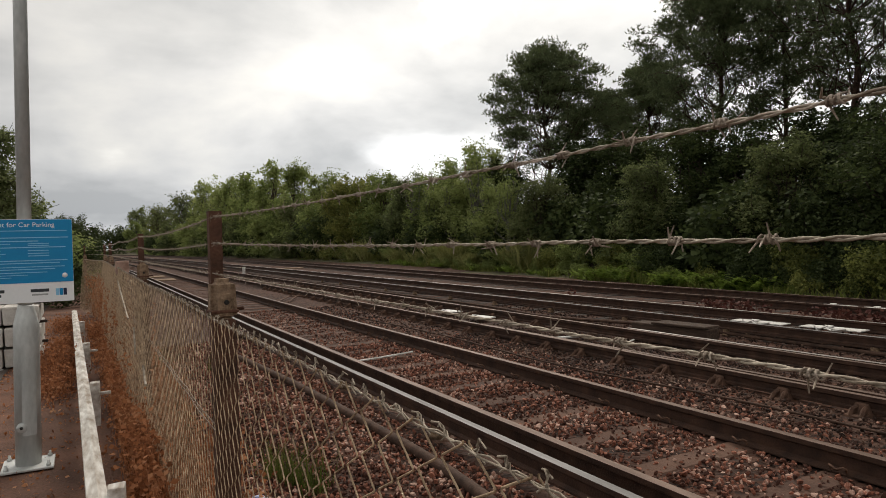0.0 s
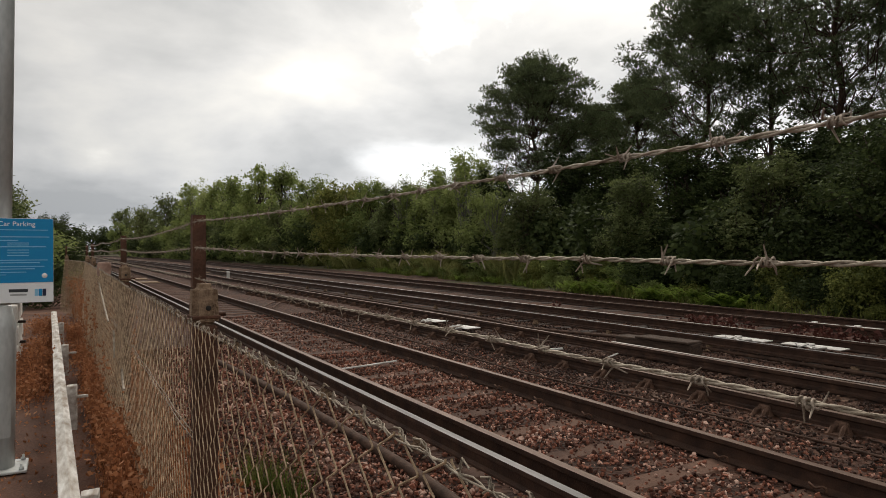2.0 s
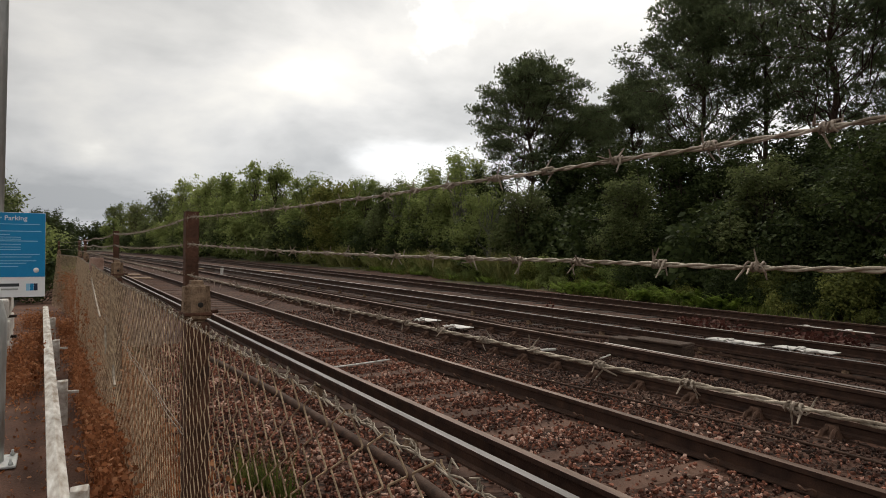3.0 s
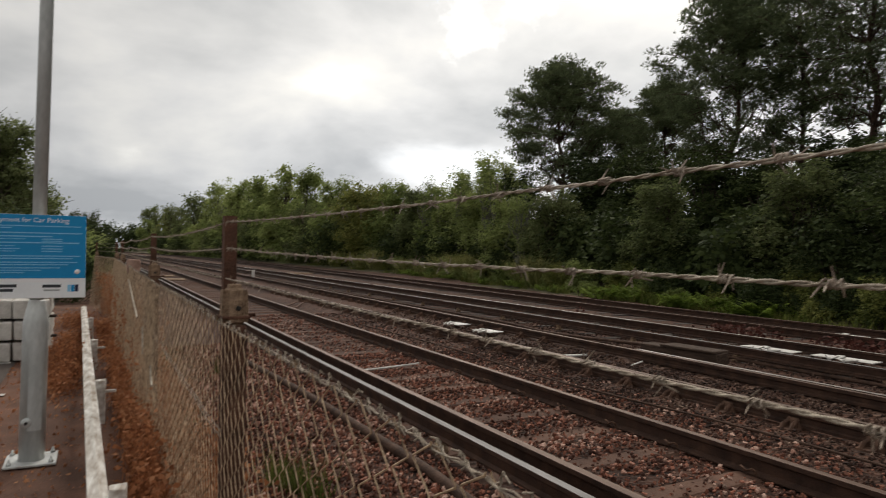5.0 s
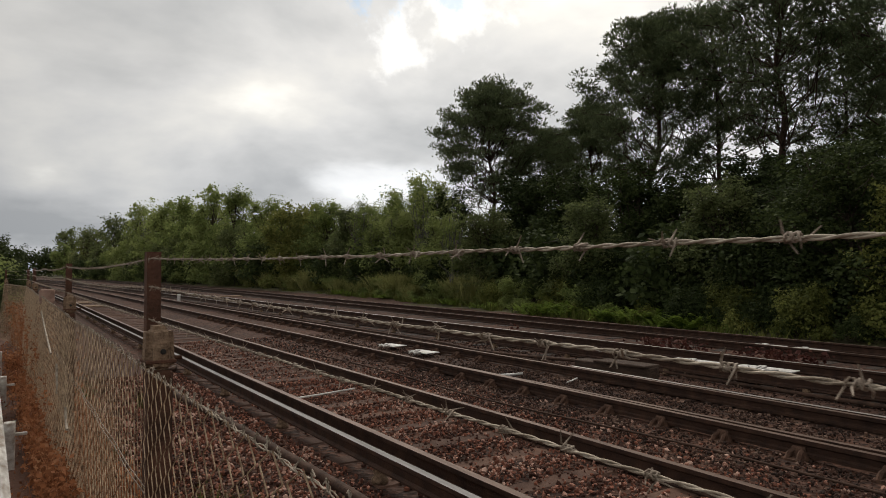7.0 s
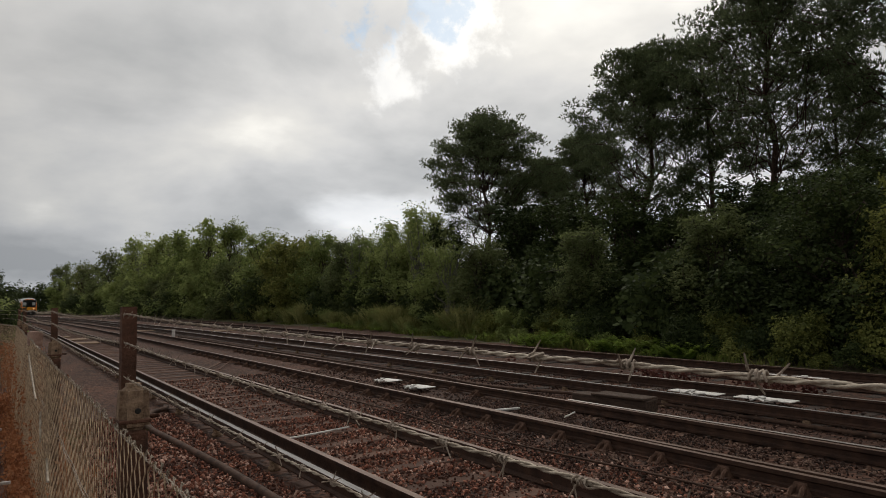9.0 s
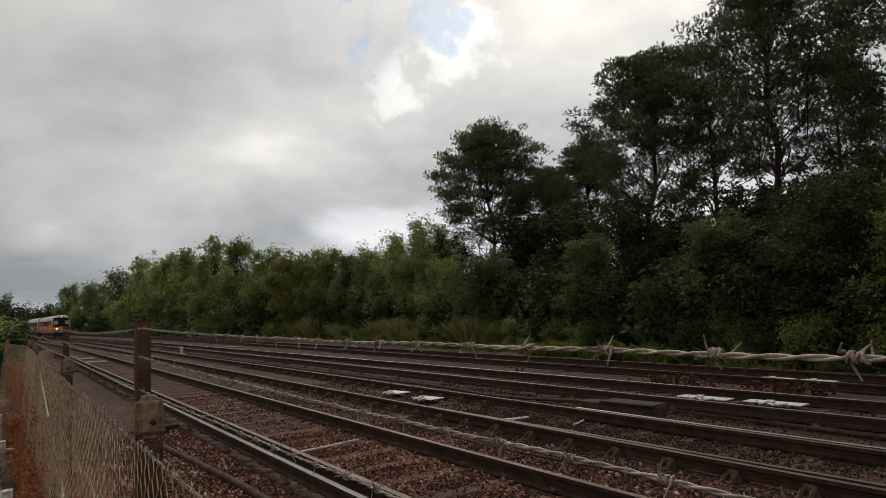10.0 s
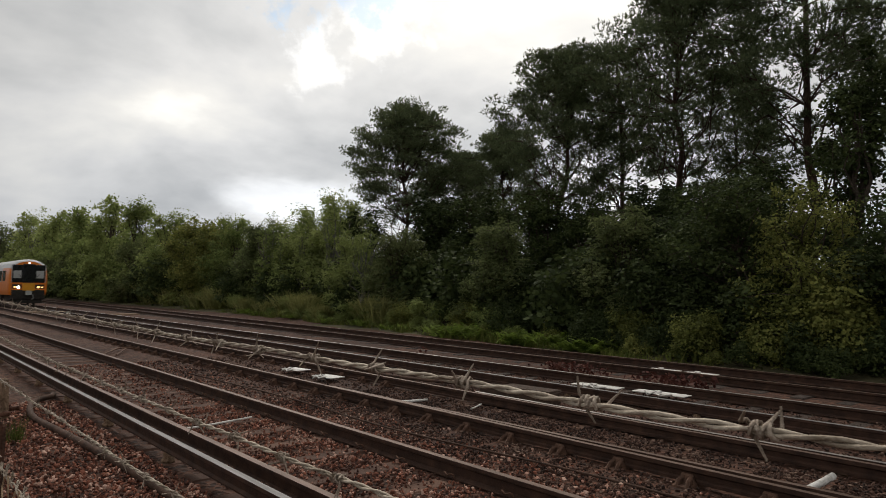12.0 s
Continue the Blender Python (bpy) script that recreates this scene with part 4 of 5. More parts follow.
    for az, d, s, k in [(35.6, 1.3, 1.0, 0), (34.6, 1.5, 0.85, 0), (31.0, 1.2, 0.8, 1), (29.4, 1.3, 1.05, 0), (28.2, 1.4, 0.95, 0), (26.4, 1.2, 0.8, 1), (24.6, 1.2, 0.9, 1), (22.2, 1.4, 1.2, 0), (21.0, 1.2, 1.1, 1), (19.2, 1.4, 1.3, 1), (17.6, 1.4, 1.4, 0), (15.2, 1.5, 1.5, 1), (37.4, 1.2, 0.6, 1)]:
        y = 30.0
        for _ in range(12):
            y = (verge_x(y) + d) / math.tan(radians(az))
        place(reeds[k], verge_x(y) + d, y, s=s, rng=rng)
    ferns = [fern_patch(73, 20, "bright green fern at the foot of the trees"), fern_patch(74, 26, "spreading bright green fern at the foot of the trees")]
    for i in range(34):
        y = 11.6 + 8.2 * rng.uniform(0, 1)
        place(ferns[i % 2], verge_x(y) + rng.uniform(0.15, 1.0), y, s=rng.uniform(0.6, 1.25), rng=rng)
    for i in range(16):
        y = 20 + 22 * rng.uniform(0, 1)
        place(ferns[i % 2], verge_x(y) + rng.uniform(0.2, 0.8), y, s=rng.uniform(0.6, 1.0), rng=rng)
    for y in range(70, 170, 6):
        place(far[rng.choice((0, 3))], 19.5 + 0.01 * y + bend(y) * 0.8, y, s=rng.uniform(0.7, 1.0), rng=rng)
    # beyond the car park, to the left of the line
    for x, y, s, k in [(-4.4, 41, 1.45, 7), (-6.3, 44, 1.4, 7), (-5.2, 42, 1.3, 7), (-8, 43, 1.5, 7), (-9, 50, 1.2, 3), (-12, 60, 1.2, 3), (-1.4, 60, 0.6, 3), (-3.4, 60, 0.7, 0), (-0.5, 75, 0.7, 3)]:
        place(kinds[k], x, y, CAR_PARK, s=s, rng=rng)
    for x, y, s, k in [(-1.0, 23, 1.1, 0), (-2.0, 24, 1.25, 0), (-3.2, 25, 1.4, 1), (-0.6, 26, 0.9, 2), (-1.5, 28, 1.4, 0), (-4.5, 27, 1.5, 2), (-0.7, 31, 1.1, 0), (-2.6, 31, 1.6, 2), (-0.9, 36, 1.3, 0), (-0.6, 42, 1.3, 1), (-1.2, 48, 1.5, 2), (-6, 28, 1.6, 0), (-0.45, 21.8, 0.6, 2)]:
        place(bushes[k], x, y, CAR_PARK, s=s, rng=rng)
    wood_rng = np.random.default_rng(77)
    lobes = [(np.array([-150 + 4.2 * i + wood_rng.normal() * 2, 300 + wood_rng.normal() * 14, 3.5 + wood_rng.uniform(0, 3)]), (5.5, 5.5, 4 + wood_rng.uniform(0, 2.2))) for i in range(70)]
    tagged(new("distant_wood", quads_mesh("distant_wood", sprays(wood_rng, 80000, lobes, (0.6, 1.2)), M["leafdark"])), "distant dark woods on the horizon", "woods", kind="stuff")
    for y in range(60, 190, 5):
        place(small[rng.choice((0, 2))], verge_x(y) + 2.0, y, s=rng.uniform(1.2, 2.0), rng=rng)
    for spot, k in enumerate(kinds + pines + bushes + [birch] + far + small + reeds + ferns):
        # the first of each kind carries the wood on along the line
        k.matrix_basis = pose(24 + rng.uniform(0, 6), -9 - 4.5 * spot, 0.1)


def make_grass():
    """Rough grass along the verge, and low weeds."""
    rng = np.random.default_rng(8)
    n = 26000
    y = rng.uniform(0, 1, n) ** 1.5 * 70 + 0.5
    x = np.array([verge_x(v) for v in y]) + rng.uniform(0, 1, n) ** 1.4 * 2.2
    patch = np.sin(y * 0.9) + np.sin(y * 2.3 + 1.0) + np.sin(x * 3.1 + y * 0.37) + rng.normal(size=n) * 0.5
    thin = (patch > -0.3) & (y > 8.5 + rng.uniform(0, 4, n))
    x, y = x[thin], y[thin]
    n = len(x)
    b = np.stack([x, y, np.full(n, BALLAST + 0.02)], 1)
    h = rng.uniform(0.10, 0.40, n)[:, None] * (0.6 + 0.4 * np.clip(patch[thin], 0, 1.5))[:, None]
    d = rng.normal(size=(n, 3)) * 0.3; d[:, 2] = 1
    s = rng.normal(size=(n, 3)); s[:, 2] = 0; s /= np.linalg.norm(s, axis=1)[:, None]
    w = 0.022
    q = np.stack([b - s * w, b + s * w, b + d * h], 1)
    tagged(new("verge_grass", quads_mesh("verge_grass", q, M["grass"], 3)), "rough green grass along the edge of the verge", "grass", kind="stuff")
    n = 3200
    y = rng.uniform(0.5, 15, n); x = 11.8 + 0.02 * y + rng.normal(size=n) * 0.3
    clump = np.sin(y * 2.1) + np.sin(y * 0.83 + 1) + 0.5 * np.sin(x * 9 + y * 5) > 0.75
    x, y = x[clump], y[clump]; n = len(x)
    c = np.stack([x, y, BALLAST + 0.04 + rng.uniform(0, 0.18, n)], 1)
    tagged(new("red_sorrel", quads_mesh("red_sorrel", leaf_quads(rng, c, (0.05, 0.13)), M["sorrel"])), "low red weeds growing between the far tracks", "weeds", kind="stuff")


# ---- the fence ----
FENCE_X = 0.362
POST_Y = [-1.17, 2.42, 5.99, 9.56, 13.13, 16.7, 20.3]
FENCE_END = 20.3


def fence_x(y):
    """The fence runs straight, then turns away from the line at its far end."""
    return FENCE_X - 0.11 * max(0.0, y - 16.7)


WIRES = [(1.588, 0.022, 0.42), (1.497, 0.02, 0.42), (1.390, 0.004, 0.42)]


def fence_post_meshes():
    # cast concrete spur with a weathered, rounded top
    bm = bmesh.new()
    bmesh.ops.create_cube(bm, size=1)
    for v in bm.verts:
        taper = 0.95 if v.co.z > 0 else 1.0
        v.co = Vector((v.co.x * 0.090 * taper, v.co.y * 0.094 * taper, (v.co.z + 0.5) * 0.15 + 1.222))
    bmesh.ops.bisect_plane(bm, geom=bm.verts[:] + bm.edges[:] + bm.faces[:], plane_co=(0, 0, 1.31), plane_no=(0, 0, 1))
    for v in bm.verts:
        if v.co.z > 1.36:
            v.co.x *= 0.93
            v.co.y *= 0.93
    bmesh.ops.bevel(bm, geom=bm.edges[:], offset=0.02, segments=3, affect="EDGES")
    spur = bpy.data.meshes.new("concrete_post")
    bm.to_mesh(spur); bm.free()
    spur.materials.append(M["concrete"])
    # rolled iron angle standing beside it
    V, F = [], []
    prof = [(-0.022, -0.022), (0.022, -0.022), (0.022, -0.014), (-0.015, -0.014), (-0.015, 0.024), (-0.022, 0.024)]
    for z in (1.15, 1.3, 1.612):
        V += [(a, b, z) for a, b in prof]
    for j in range(2):
        for i in range(6):
            k = (i + 1) % 6
            F.append((j * 6 + i, j * 6 + k, j * 6 + 6 + k, j * 6 + 6 + i))
    F.append(tuple(reversed(range(6)))); F.append(tuple(range(12, 18)))
    iron = to_mesh("iron_post", V, F, M["post"])
    shaft = box_mesh("post_shaft", 0.078, 0.082, 1.5, M["post"], 0.008, 1)
    hole = lathe_mesh("bolt_hole", [(0.009, 0), (0.009, 0.004), (0.004, 0.005)], M["black"], 10)
    band = box_mesh("rusty_band", 0.094, 0.098, 0.012, M["post"], 0.003, 1)
    bolt = tubes_mesh("bolt", [([(0, 0, 0), (0.05, 0, 0)], 0.007)], M["post"], 6)
    return spur, iron, hole, band, bolt, shaft


def make_fence():
    spur, iron, hole, band, bolt, shaft = fence_post_meshes()
    stout = box_mesh("concrete_post", 0.155, 0.16, 0.17, M["pinkconcrete"], 0.028, 2, 0.006, random.Random(2))
    stout.transform(pose(0.0, -0.08, 1.17))
    for i, y in enumerate(POST_Y):
        p = thing("fence_post", "lichened concrete fence post with a rusted iron upright", "fence post", (fence_x(y) + 0.053, y, 0), "posts of the railway fence", rz=(0, 1, -2, 3, 0, 2, 0)[i])
        if i == 3:
            # a stouter replacement without an upright
            c = part("concrete_post", stout, p, "pinkish concrete post top")
            part("post_shaft", shaft, p, "dark stained lower post", pose(0, 0, -0.27))
            continue
        c = part("concrete_post", spur, p)
        part("post_shaft", shaft, p, "dark stained lower post", pose(0, 0, -0.27))
        part("iron_post", iron, p, "rust-red iron upright", pose(-0.006, 0.066, 0))
        part("bolt_hole", hole, c, "dark bolt hole", pose(0.006, -0.0465, 1.29, 90))
        part("rusty_band", band, p, "rusted iron band", pose(0, 0, 1.252))
        part("bolt", bolt, p, "rusty bolt", pose(0.03, 0.03, 1.26))
    # chain link: wavy strands hooked into each other
    f = thing("chain_link_fence", "sagging dull chain-link fence with twisted wire ends along its top", "fence")
    rng = np.random.default_rng(4)
    pitch, cell, top = 0.064, 0.034, 1.260
    V, F = [], []

    def add(path, r, sides):
        v, q = tube_data(path, r, sides, False)
        o = len(V)
        V.extend(v)
        F.extend(tuple(i + o for i in k) for k in q)
    y, k = 0.15, 0
    while y < FENCE_END:
        path = []
        n = int((top - CAR_PARK) / cell)
        for j in range(n + 1):
            side = 1 if (j + k) % 2 else -1
            z = top - j * cell
            bulge = 0.018 * noise.noise(Vector((y * 0.7, z * 1.3, 2)))
            # the foot of the mesh sags towards the car park
            bulge -= min(0.11, max(0.0, 0.02 * (y - 4.5))) * (top - z) / (top - CAR_PARK)
            drop = 0.02 * noise.noise(Vector((y * 0.5, 0, 5)))
            yy = y + side * (pitch / 2 - 0.001) + 0.004 * noise.noise(Vector((y * 3, z * 3, 1)))
            path.append((fence_x(y) + bulge + 0.003 * side, yy, z + drop - 0.007))
            path.append((fence_x(y) + bulge + 0.003 * side, yy, z + drop - 0.0105))
        add(path, 0.0016 if y < 2.5 else (0.0021 if y < 5 else 0.0026), 4 if y < 4 else 3)
        y += pitch; k += 1
    part("mesh_wire", to_mesh("mesh_wire", V, F, M["mesh"], smooth=True), f)
    # twisted ends standing above the selvedge
    V, F = [], []
    y = 0.16
    while y < FENCE_END:
        drop = 0.02 * noise.noise(Vector((y * 0.5, 0, 5)))
        z = top + drop - 0.012
        a, up = rng.uniform(-0.006, 0.006), rng.uniform(0.008, 0.020)
        lean = rng.uniform(-0.012, 0.020)
        # each pair of wire ends is twisted together and bent over
        X = fence_x(y)
        for sgn in (-1, 1):
            add([(X, y + sgn * 0.018, z - 0.010), (X + sgn * 0.003, y + sgn * 0.006, z - 0.001), (X - sgn * 0.003, y + lean * 0.3 - sgn * 0.003, z + 0.003), (X + sgn * 0.003 + a, y + lean * 0.6 + sgn * 0.003, z + 0.003 + up * 0.4), (X + a, y + lean - sgn * 0.002, z + 0.002 + up * 0.8), (X + a * 2, y + lean * 1.4 + sgn * rng.uniform(0.004, 0.011), z + up * rng.uniform(0.2, 0.8))], 0.0013, 4)
        y += pitch
    rope, y = [], 0.1
    while y < FENCE_END:
        w = y * 2 * math.pi / 0.057
        rope.append((fence_x(y) + 0.002 * math.cos(w), y, top - 0.014 + 0.02 * noise.noise(Vector((y * 0.5, 0, 5))) + 0.0025 * math.sin(w)))
        y += 0.013 if y < 7 else 0.05
    add(rope, 0.0013, 4)
    tagged(part("selvedge", to_mesh("selvedge", V, F, M["wire"], smooth=True), f, "pale twisted wire ends"), kind="stuff")
    line = []
    y = 0.1
    while y < FENCE_END:
        line.append((fence_x(y) + 0.004 * math.sin(y * 40), y, top - 0.016 + 0.02 * noise.noise(Vector((y * 0.5, 0, 5)))))
        y += 0.05
    part("line_wire", tubes_mesh("line_wire", [(line, 0.0013)], M["wire"], 5), f)
    mid = [(fence_x(y) - 0.006 + 0.003 * math.sin(y * 9), y, 0.89 + 0.012 * noise.noise(Vector((y, 0, 8)))) for y in np.arange(2.3, FENCE_END, 0.12)]
    part("middle_line_wire", tubes_mesh("middle_line_wire", [(mid, 0.0018), ([(x, y, z - 0.02) for x, y, z in mid], 0.0018)], M["barb"], 5), f)
    # loose ends of tying wire hooked over the mesh
    for pts in (((8.6, 1.12), (7.9, 1.02), (7.2, 0.93), (6.6, 0.86)), ((5.85, 0.86), (5.8, 0.80), (5.72, 0.72), (5.74, 0.66)), ((4.9, 0.70), (4.8, 0.62), (4.7, 0.60))):
        part("wire_tie", tubes_mesh("wire_tie", [([(0.33 - 0.02 * (1.1 - z), y, z) for i, (y, z) in enumerate(pts)], 0.008)], M["wire"], 5), f, "pale loose tying wire")
    make_barbed_wires(rng)


def wire_z(z0, sag, y):
    i = max(j for j in range(len(POST_Y)) if POST_Y[j] <= max(y, POST_Y[0]))
    a = POST_Y[i]
    t = min(1, max(0, (y - a) / 3.57))
    return z0 - 4 * sag * t * (1 - t)


def make_barbed_wires(rng):
    def barb(seed):
        r = random.Random(seed)
        tubes = []
        # two short wires wound round the strands, their cut ends standing out
        for s in (0, 1):
            pts = []
            a0 = r.uniform(0, 6.28)
            for i in range(15):
                a = a0 + i * 0.95 * (1 if s else -1)
                pts.append((0.0033 * math.cos(a), (i - 7) * 0.0008 + (s - 0.5) * 0.004, 0.0033 * math.sin(a)))
            for end, step in ((0, -1), (14, 1)):
                e = Vector(pts[end])
                d = Vector((e.x, 0, e.z)).normalized()
                t = Vector((-d.z, 0, d.x)) * (1 if (s == (end > 0)) else -1)
                tip = e + (t * 0.9 + d * 0.25 + Vector((0, r.uniform(-0.5, 0.5), 0))).normalized() * r.uniform(0.0105, 0.0155)
                pts = [tuple(tip)] + pts if end == 0 else pts + [tuple(tip)]
            tubes.append((pts, [0.0005] + [0.0010] * 15 + [0.0005]))
        return tubes_mesh("barb", tubes, M["barb"], 5)
    barbs = [barb(i) for i in range(5)]
    starts = (0.052, 0.10, 0.071)
    for w, (z0, sag, x0) in enumerate(WIRES):
        t = thing("barbed_wire", ("slack", "taut", "low")[w] + " strand of weathered galvanised barbed wire between the posts", "barbed wire", group="strands of barbed wire")
        xs = lambda y: x0 - 0.028 * max(0, min(1, (y - 0.5) / 1.9)) if y < 2.42 else fence_x(y) + 0.030
        tubes = []
        for s in (0, math.pi):
            near, y = [], -1.15
            while y < 4.5:
                a = y / 0.050 * 2 * math.pi + s
                wob = 0.002 * noise.noise(Vector((y * 5, w, 0)))
                near.append((xs(y) + 0.0012 * math.cos(a) + wob, y, wire_z(z0, sag, y) + 0.0012 * math.sin(a) + wob))
                y += 0.007 if y > -0.1 and y < 2.4 else 0.02
            tubes.append((near, 0.00115))
            far = []
            while y < FENCE_END:
                a = y / 0.08 * 3.14 + s
                far.append((xs(y) + 0.0014 * math.cos(a), y, wire_z(z0, sag, y) + 0.0014 * math.sin(a)))
                y += 0.04
            tubes.append((far, 0.0014))
        part("twisted_wire", tubes_mesh("twisted_wire", tubes, M["wire"], 5), t)
        y, i = starts[w], 0
        while y < 14:
            part("barb", barbs[(i * 3 + w) % 5], t, m=pose(xs(y), y, wire_z(z0, sag, y), 0, 37.0 * i + 20 * w, (i * 53) % 17 - 8))
            y += 0.0925 + 0.006 * math.sin(i * 2.3)
            i += 1


# ---- the car park side ----
def text_mesh(body, size, material):
    cu = bpy.data.curves.new("words", "FONT")
    cu.body, cu.size, cu.extrude = body, size, 0.0006
    ob = bpy.data.objects.new("words", cu)
    scene.collection.objects.link(ob)
    me = bpy.data.meshes.new_from_object(ob.evaluated_get(bpy.context.evaluated_depsgraph_get()))
    bpy.data.objects.remove(ob)
    me.materials.clear(); me.materials.append(material)
    return me


def make_column():
    x, y = -0.41, 5.72
    c = thing("lamp_column", "galvanised steel lamp column on a bolted base plate", "lamp column", (x, y, CAR_PARK))
    c.matrix_basis = pose(x, y, CAR_PARK, 0, 0.8, 0)
    part("base_plate", box_mesh("base_plate", 0.33, 0.33, 0.018, M["galv"], 0.004, 1), c)
    part("lower_tube", lathe_mesh("lower_tube", [(0.084, 0.015), (0.084, 1.02), (0.082, 1.04), (0.052, 1.17), (0.049, 1.18)], M["galv"], 32), c)
    part("upper_tube", lathe_mesh("upper_tube", [(0.047, 1.17), (0.044, 6.0)], M["galv"], 28), c)
    # curved access door lying proud of the tube
    V = [(r * math.sin(a), -r * math.cos(a), z) for r in (0.083, 0.0862) for z in (0.24, 0.94) for a in np.linspace(-0.35, 0.75, 9)]
    F = [(18 + i, 19 + i, 28 + i, 27 + i) for i in range(8)] + [(i, i + 1, 19 + i, 18 + i) for i in range(8)] + [(9 + i, 27 + i, 28 + i, 10 + i) for i in range(8)] + [(0, 18, 27, 9), (8, 17, 35, 26)]
    part("access_door", to_mesh("access_door", V, F, M["galv"]), c)
    b = part("lock_boss", lathe_mesh("lock_boss", [(0.034, 0), (0.034, 0.02), (0.028, 0.026)], M["galv"], 20), c, m=pose(-0.035, -0.070, 0.30, 90))
    part("lock_hole", lathe_mesh("lock_hole", [(0.011, 0), (0.011, 0.003)], M["black"], 14), b, "dark keyhole", pose(0, 0, 0.0255))
    for a in (-1, 1):
        for k in (-1, 1):
            part("bolt", lathe_mesh("bolt", [(0.016, 0), (0.016, 0.018), (0.009, 0.02), (0.009, 0.04)], M["galv"], 6), c, m=pose(0.13 * a, 0.13 * k, 0.018))


def make_sign():
    s = thing("parking_sign", "blue and white parking payment sign strapped to the lamp column", "sign", (-0.385, 5.60, 1.12))
    W, H = 0.61, 0.60
    part("panel", box_mesh("panel", W, 0.004, H, M["signwhite"], 0.001, 1), s, "white sign panel")
    part("blue_field", box_mesh("blue_field", W - 0.002, 0.003, H - 0.145, M["blue"], 0.0, 1), s, "blue printed field", pose(0, -0.0035, 0.143))
    part("words", text_mesh("Payment for Car Parking", 0.047, M["signwhite"]), s, "white heading", pose(-0.275, -0.0065, 0.545, 90))
    rng = random.Random(2)
    bar = lambda w, h, m: box_mesh("print_line", w, 0.001, h, m, 0)
    rows = [(0.515, 0.55, 0.008), (0.500, 0.12, 0.008), (0.465, 0.56, 0.010), (0.440, 0.37, 0.010), (0.422, 0.20, 0.006), (0.395, 0.54, 0.010), (0.372, 0.14, 0.006), (0.352, 0.17, 0.006), (0.334, 0.14, 0.006), (0.300, 0.55, 0.009), (0.282, 0.5, 0.009), (0.255, 0.53, 0.008), (0.238, 0.47, 0.008), (0.215, 0.42, 0.008), (0.198, 0.3, 0.006), (0.182, 0.2, 0.006)]
    for z, w, h in rows:
        part("print_line", bar(w, h * 0.6, M["pale"]), s, m=pose(-0.28 + w / 2, -0.0062, z))
    for z in (0.422, 0.408, 0.372, 0.352, 0.334):
        part("print_line", bar(0.13, 0.005, M["pale"]), s, m=pose(0.09, -0.0062, z))
    part("round_mark", lathe_mesh("round_mark", [(0.018, 0), (0.018, 0.001)], M["signwhite"], 24), s, m=pose(0.25, -0.0052, 0.19, 90))
    # two company marks as plain shapes
    for w, h, x, z in ((0.15, 0.022, -0.20, 0.078), (0.11, 0.02, -0.20, 0.048), (0.115, 0.022, 0.09, 0.075), (0.10, 0.012, 0.09, 0.05)):
        part("print_line", bar(w, h, M["ink"] if h > 0.015 else M["cream"]), s, m=pose(x, -0.0030, z))
    for i in range(3):
        part("logo_block", bar(0.022, 0.05, (M["pale"], M["blue"], M["navy"])[i]), s, m=pose(0.20 + 0.024 * i, -0.0030, 0.045))
    part("strap", box_mesh("strap", 0.10, 0.11, 0.02, M["galv"], 0.006, 1), s, "steel strap", pose(-0.03, 0.06, 0.50))
    part("strap", box_mesh("strap", 0.13, 0.11, 0.02, M["galv"], 0.006, 1), s, "steel strap", pose(-0.03, 0.06, 0.12))


def make_knee_rail():
    r = thing("knee_rail", "low white-painted timber knee rail with flaking paint", "knee rail")
    rng = random.Random(9)
    V, F = [], []
    ys = [2.6 + 0.4 * i for i in range(34)]
    for y in ys:
        x = 0.03 - 0.019 * (y - 3)
        dz = 0.012 * noise.noise(Vector((y, 0, 3)))
        V += [(x - 0.05, y, 0.14 + dz), (x + 0.045, y, 0.14 + dz), (x + 0.045, y, 0.245 + dz), (x, y, 0.265 + dz), (x - 0.05, y, 0.245 + dz)]
    for j in range(len(ys) - 1):
        for i in range(5):
            k = (i + 1) % 5
            F.append((j * 5 + i, j * 5 + k, j * 5 + 5 + k, j * 5 + 5 + i))
    F.append((4, 3, 2, 1, 0)); F.append(tuple((len(ys) - 1) * 5 + i for i in range(5)))
    part("top_rail", to_mesh("top_rail", V, F, M["white"]), r)
    pm = box_mesh("rail_post", 0.085, 0.085, 0.40, M["white"], 0.01, 2, 0.006, rng)
    for y in (3.72, 6.75, 9.7, 12.7):
        x = 0.03 - 0.019 * (y - 3) + 0.082
        part("rail_post", pm, r, m=pose(x, y, CAR_PARK - 0.02, 0, 0, rng.uniform(-5, 5)))
    lug = box_mesh("bracket", 0.09, 0.03, 0.025, M["white"], 0.004, 1)
    for y in (3.66, 6.7, 9.62):
        part("bracket", lug, r, m=pose(0.03 - 0.019 * (y - 3) + 0.165, y, 0.19))


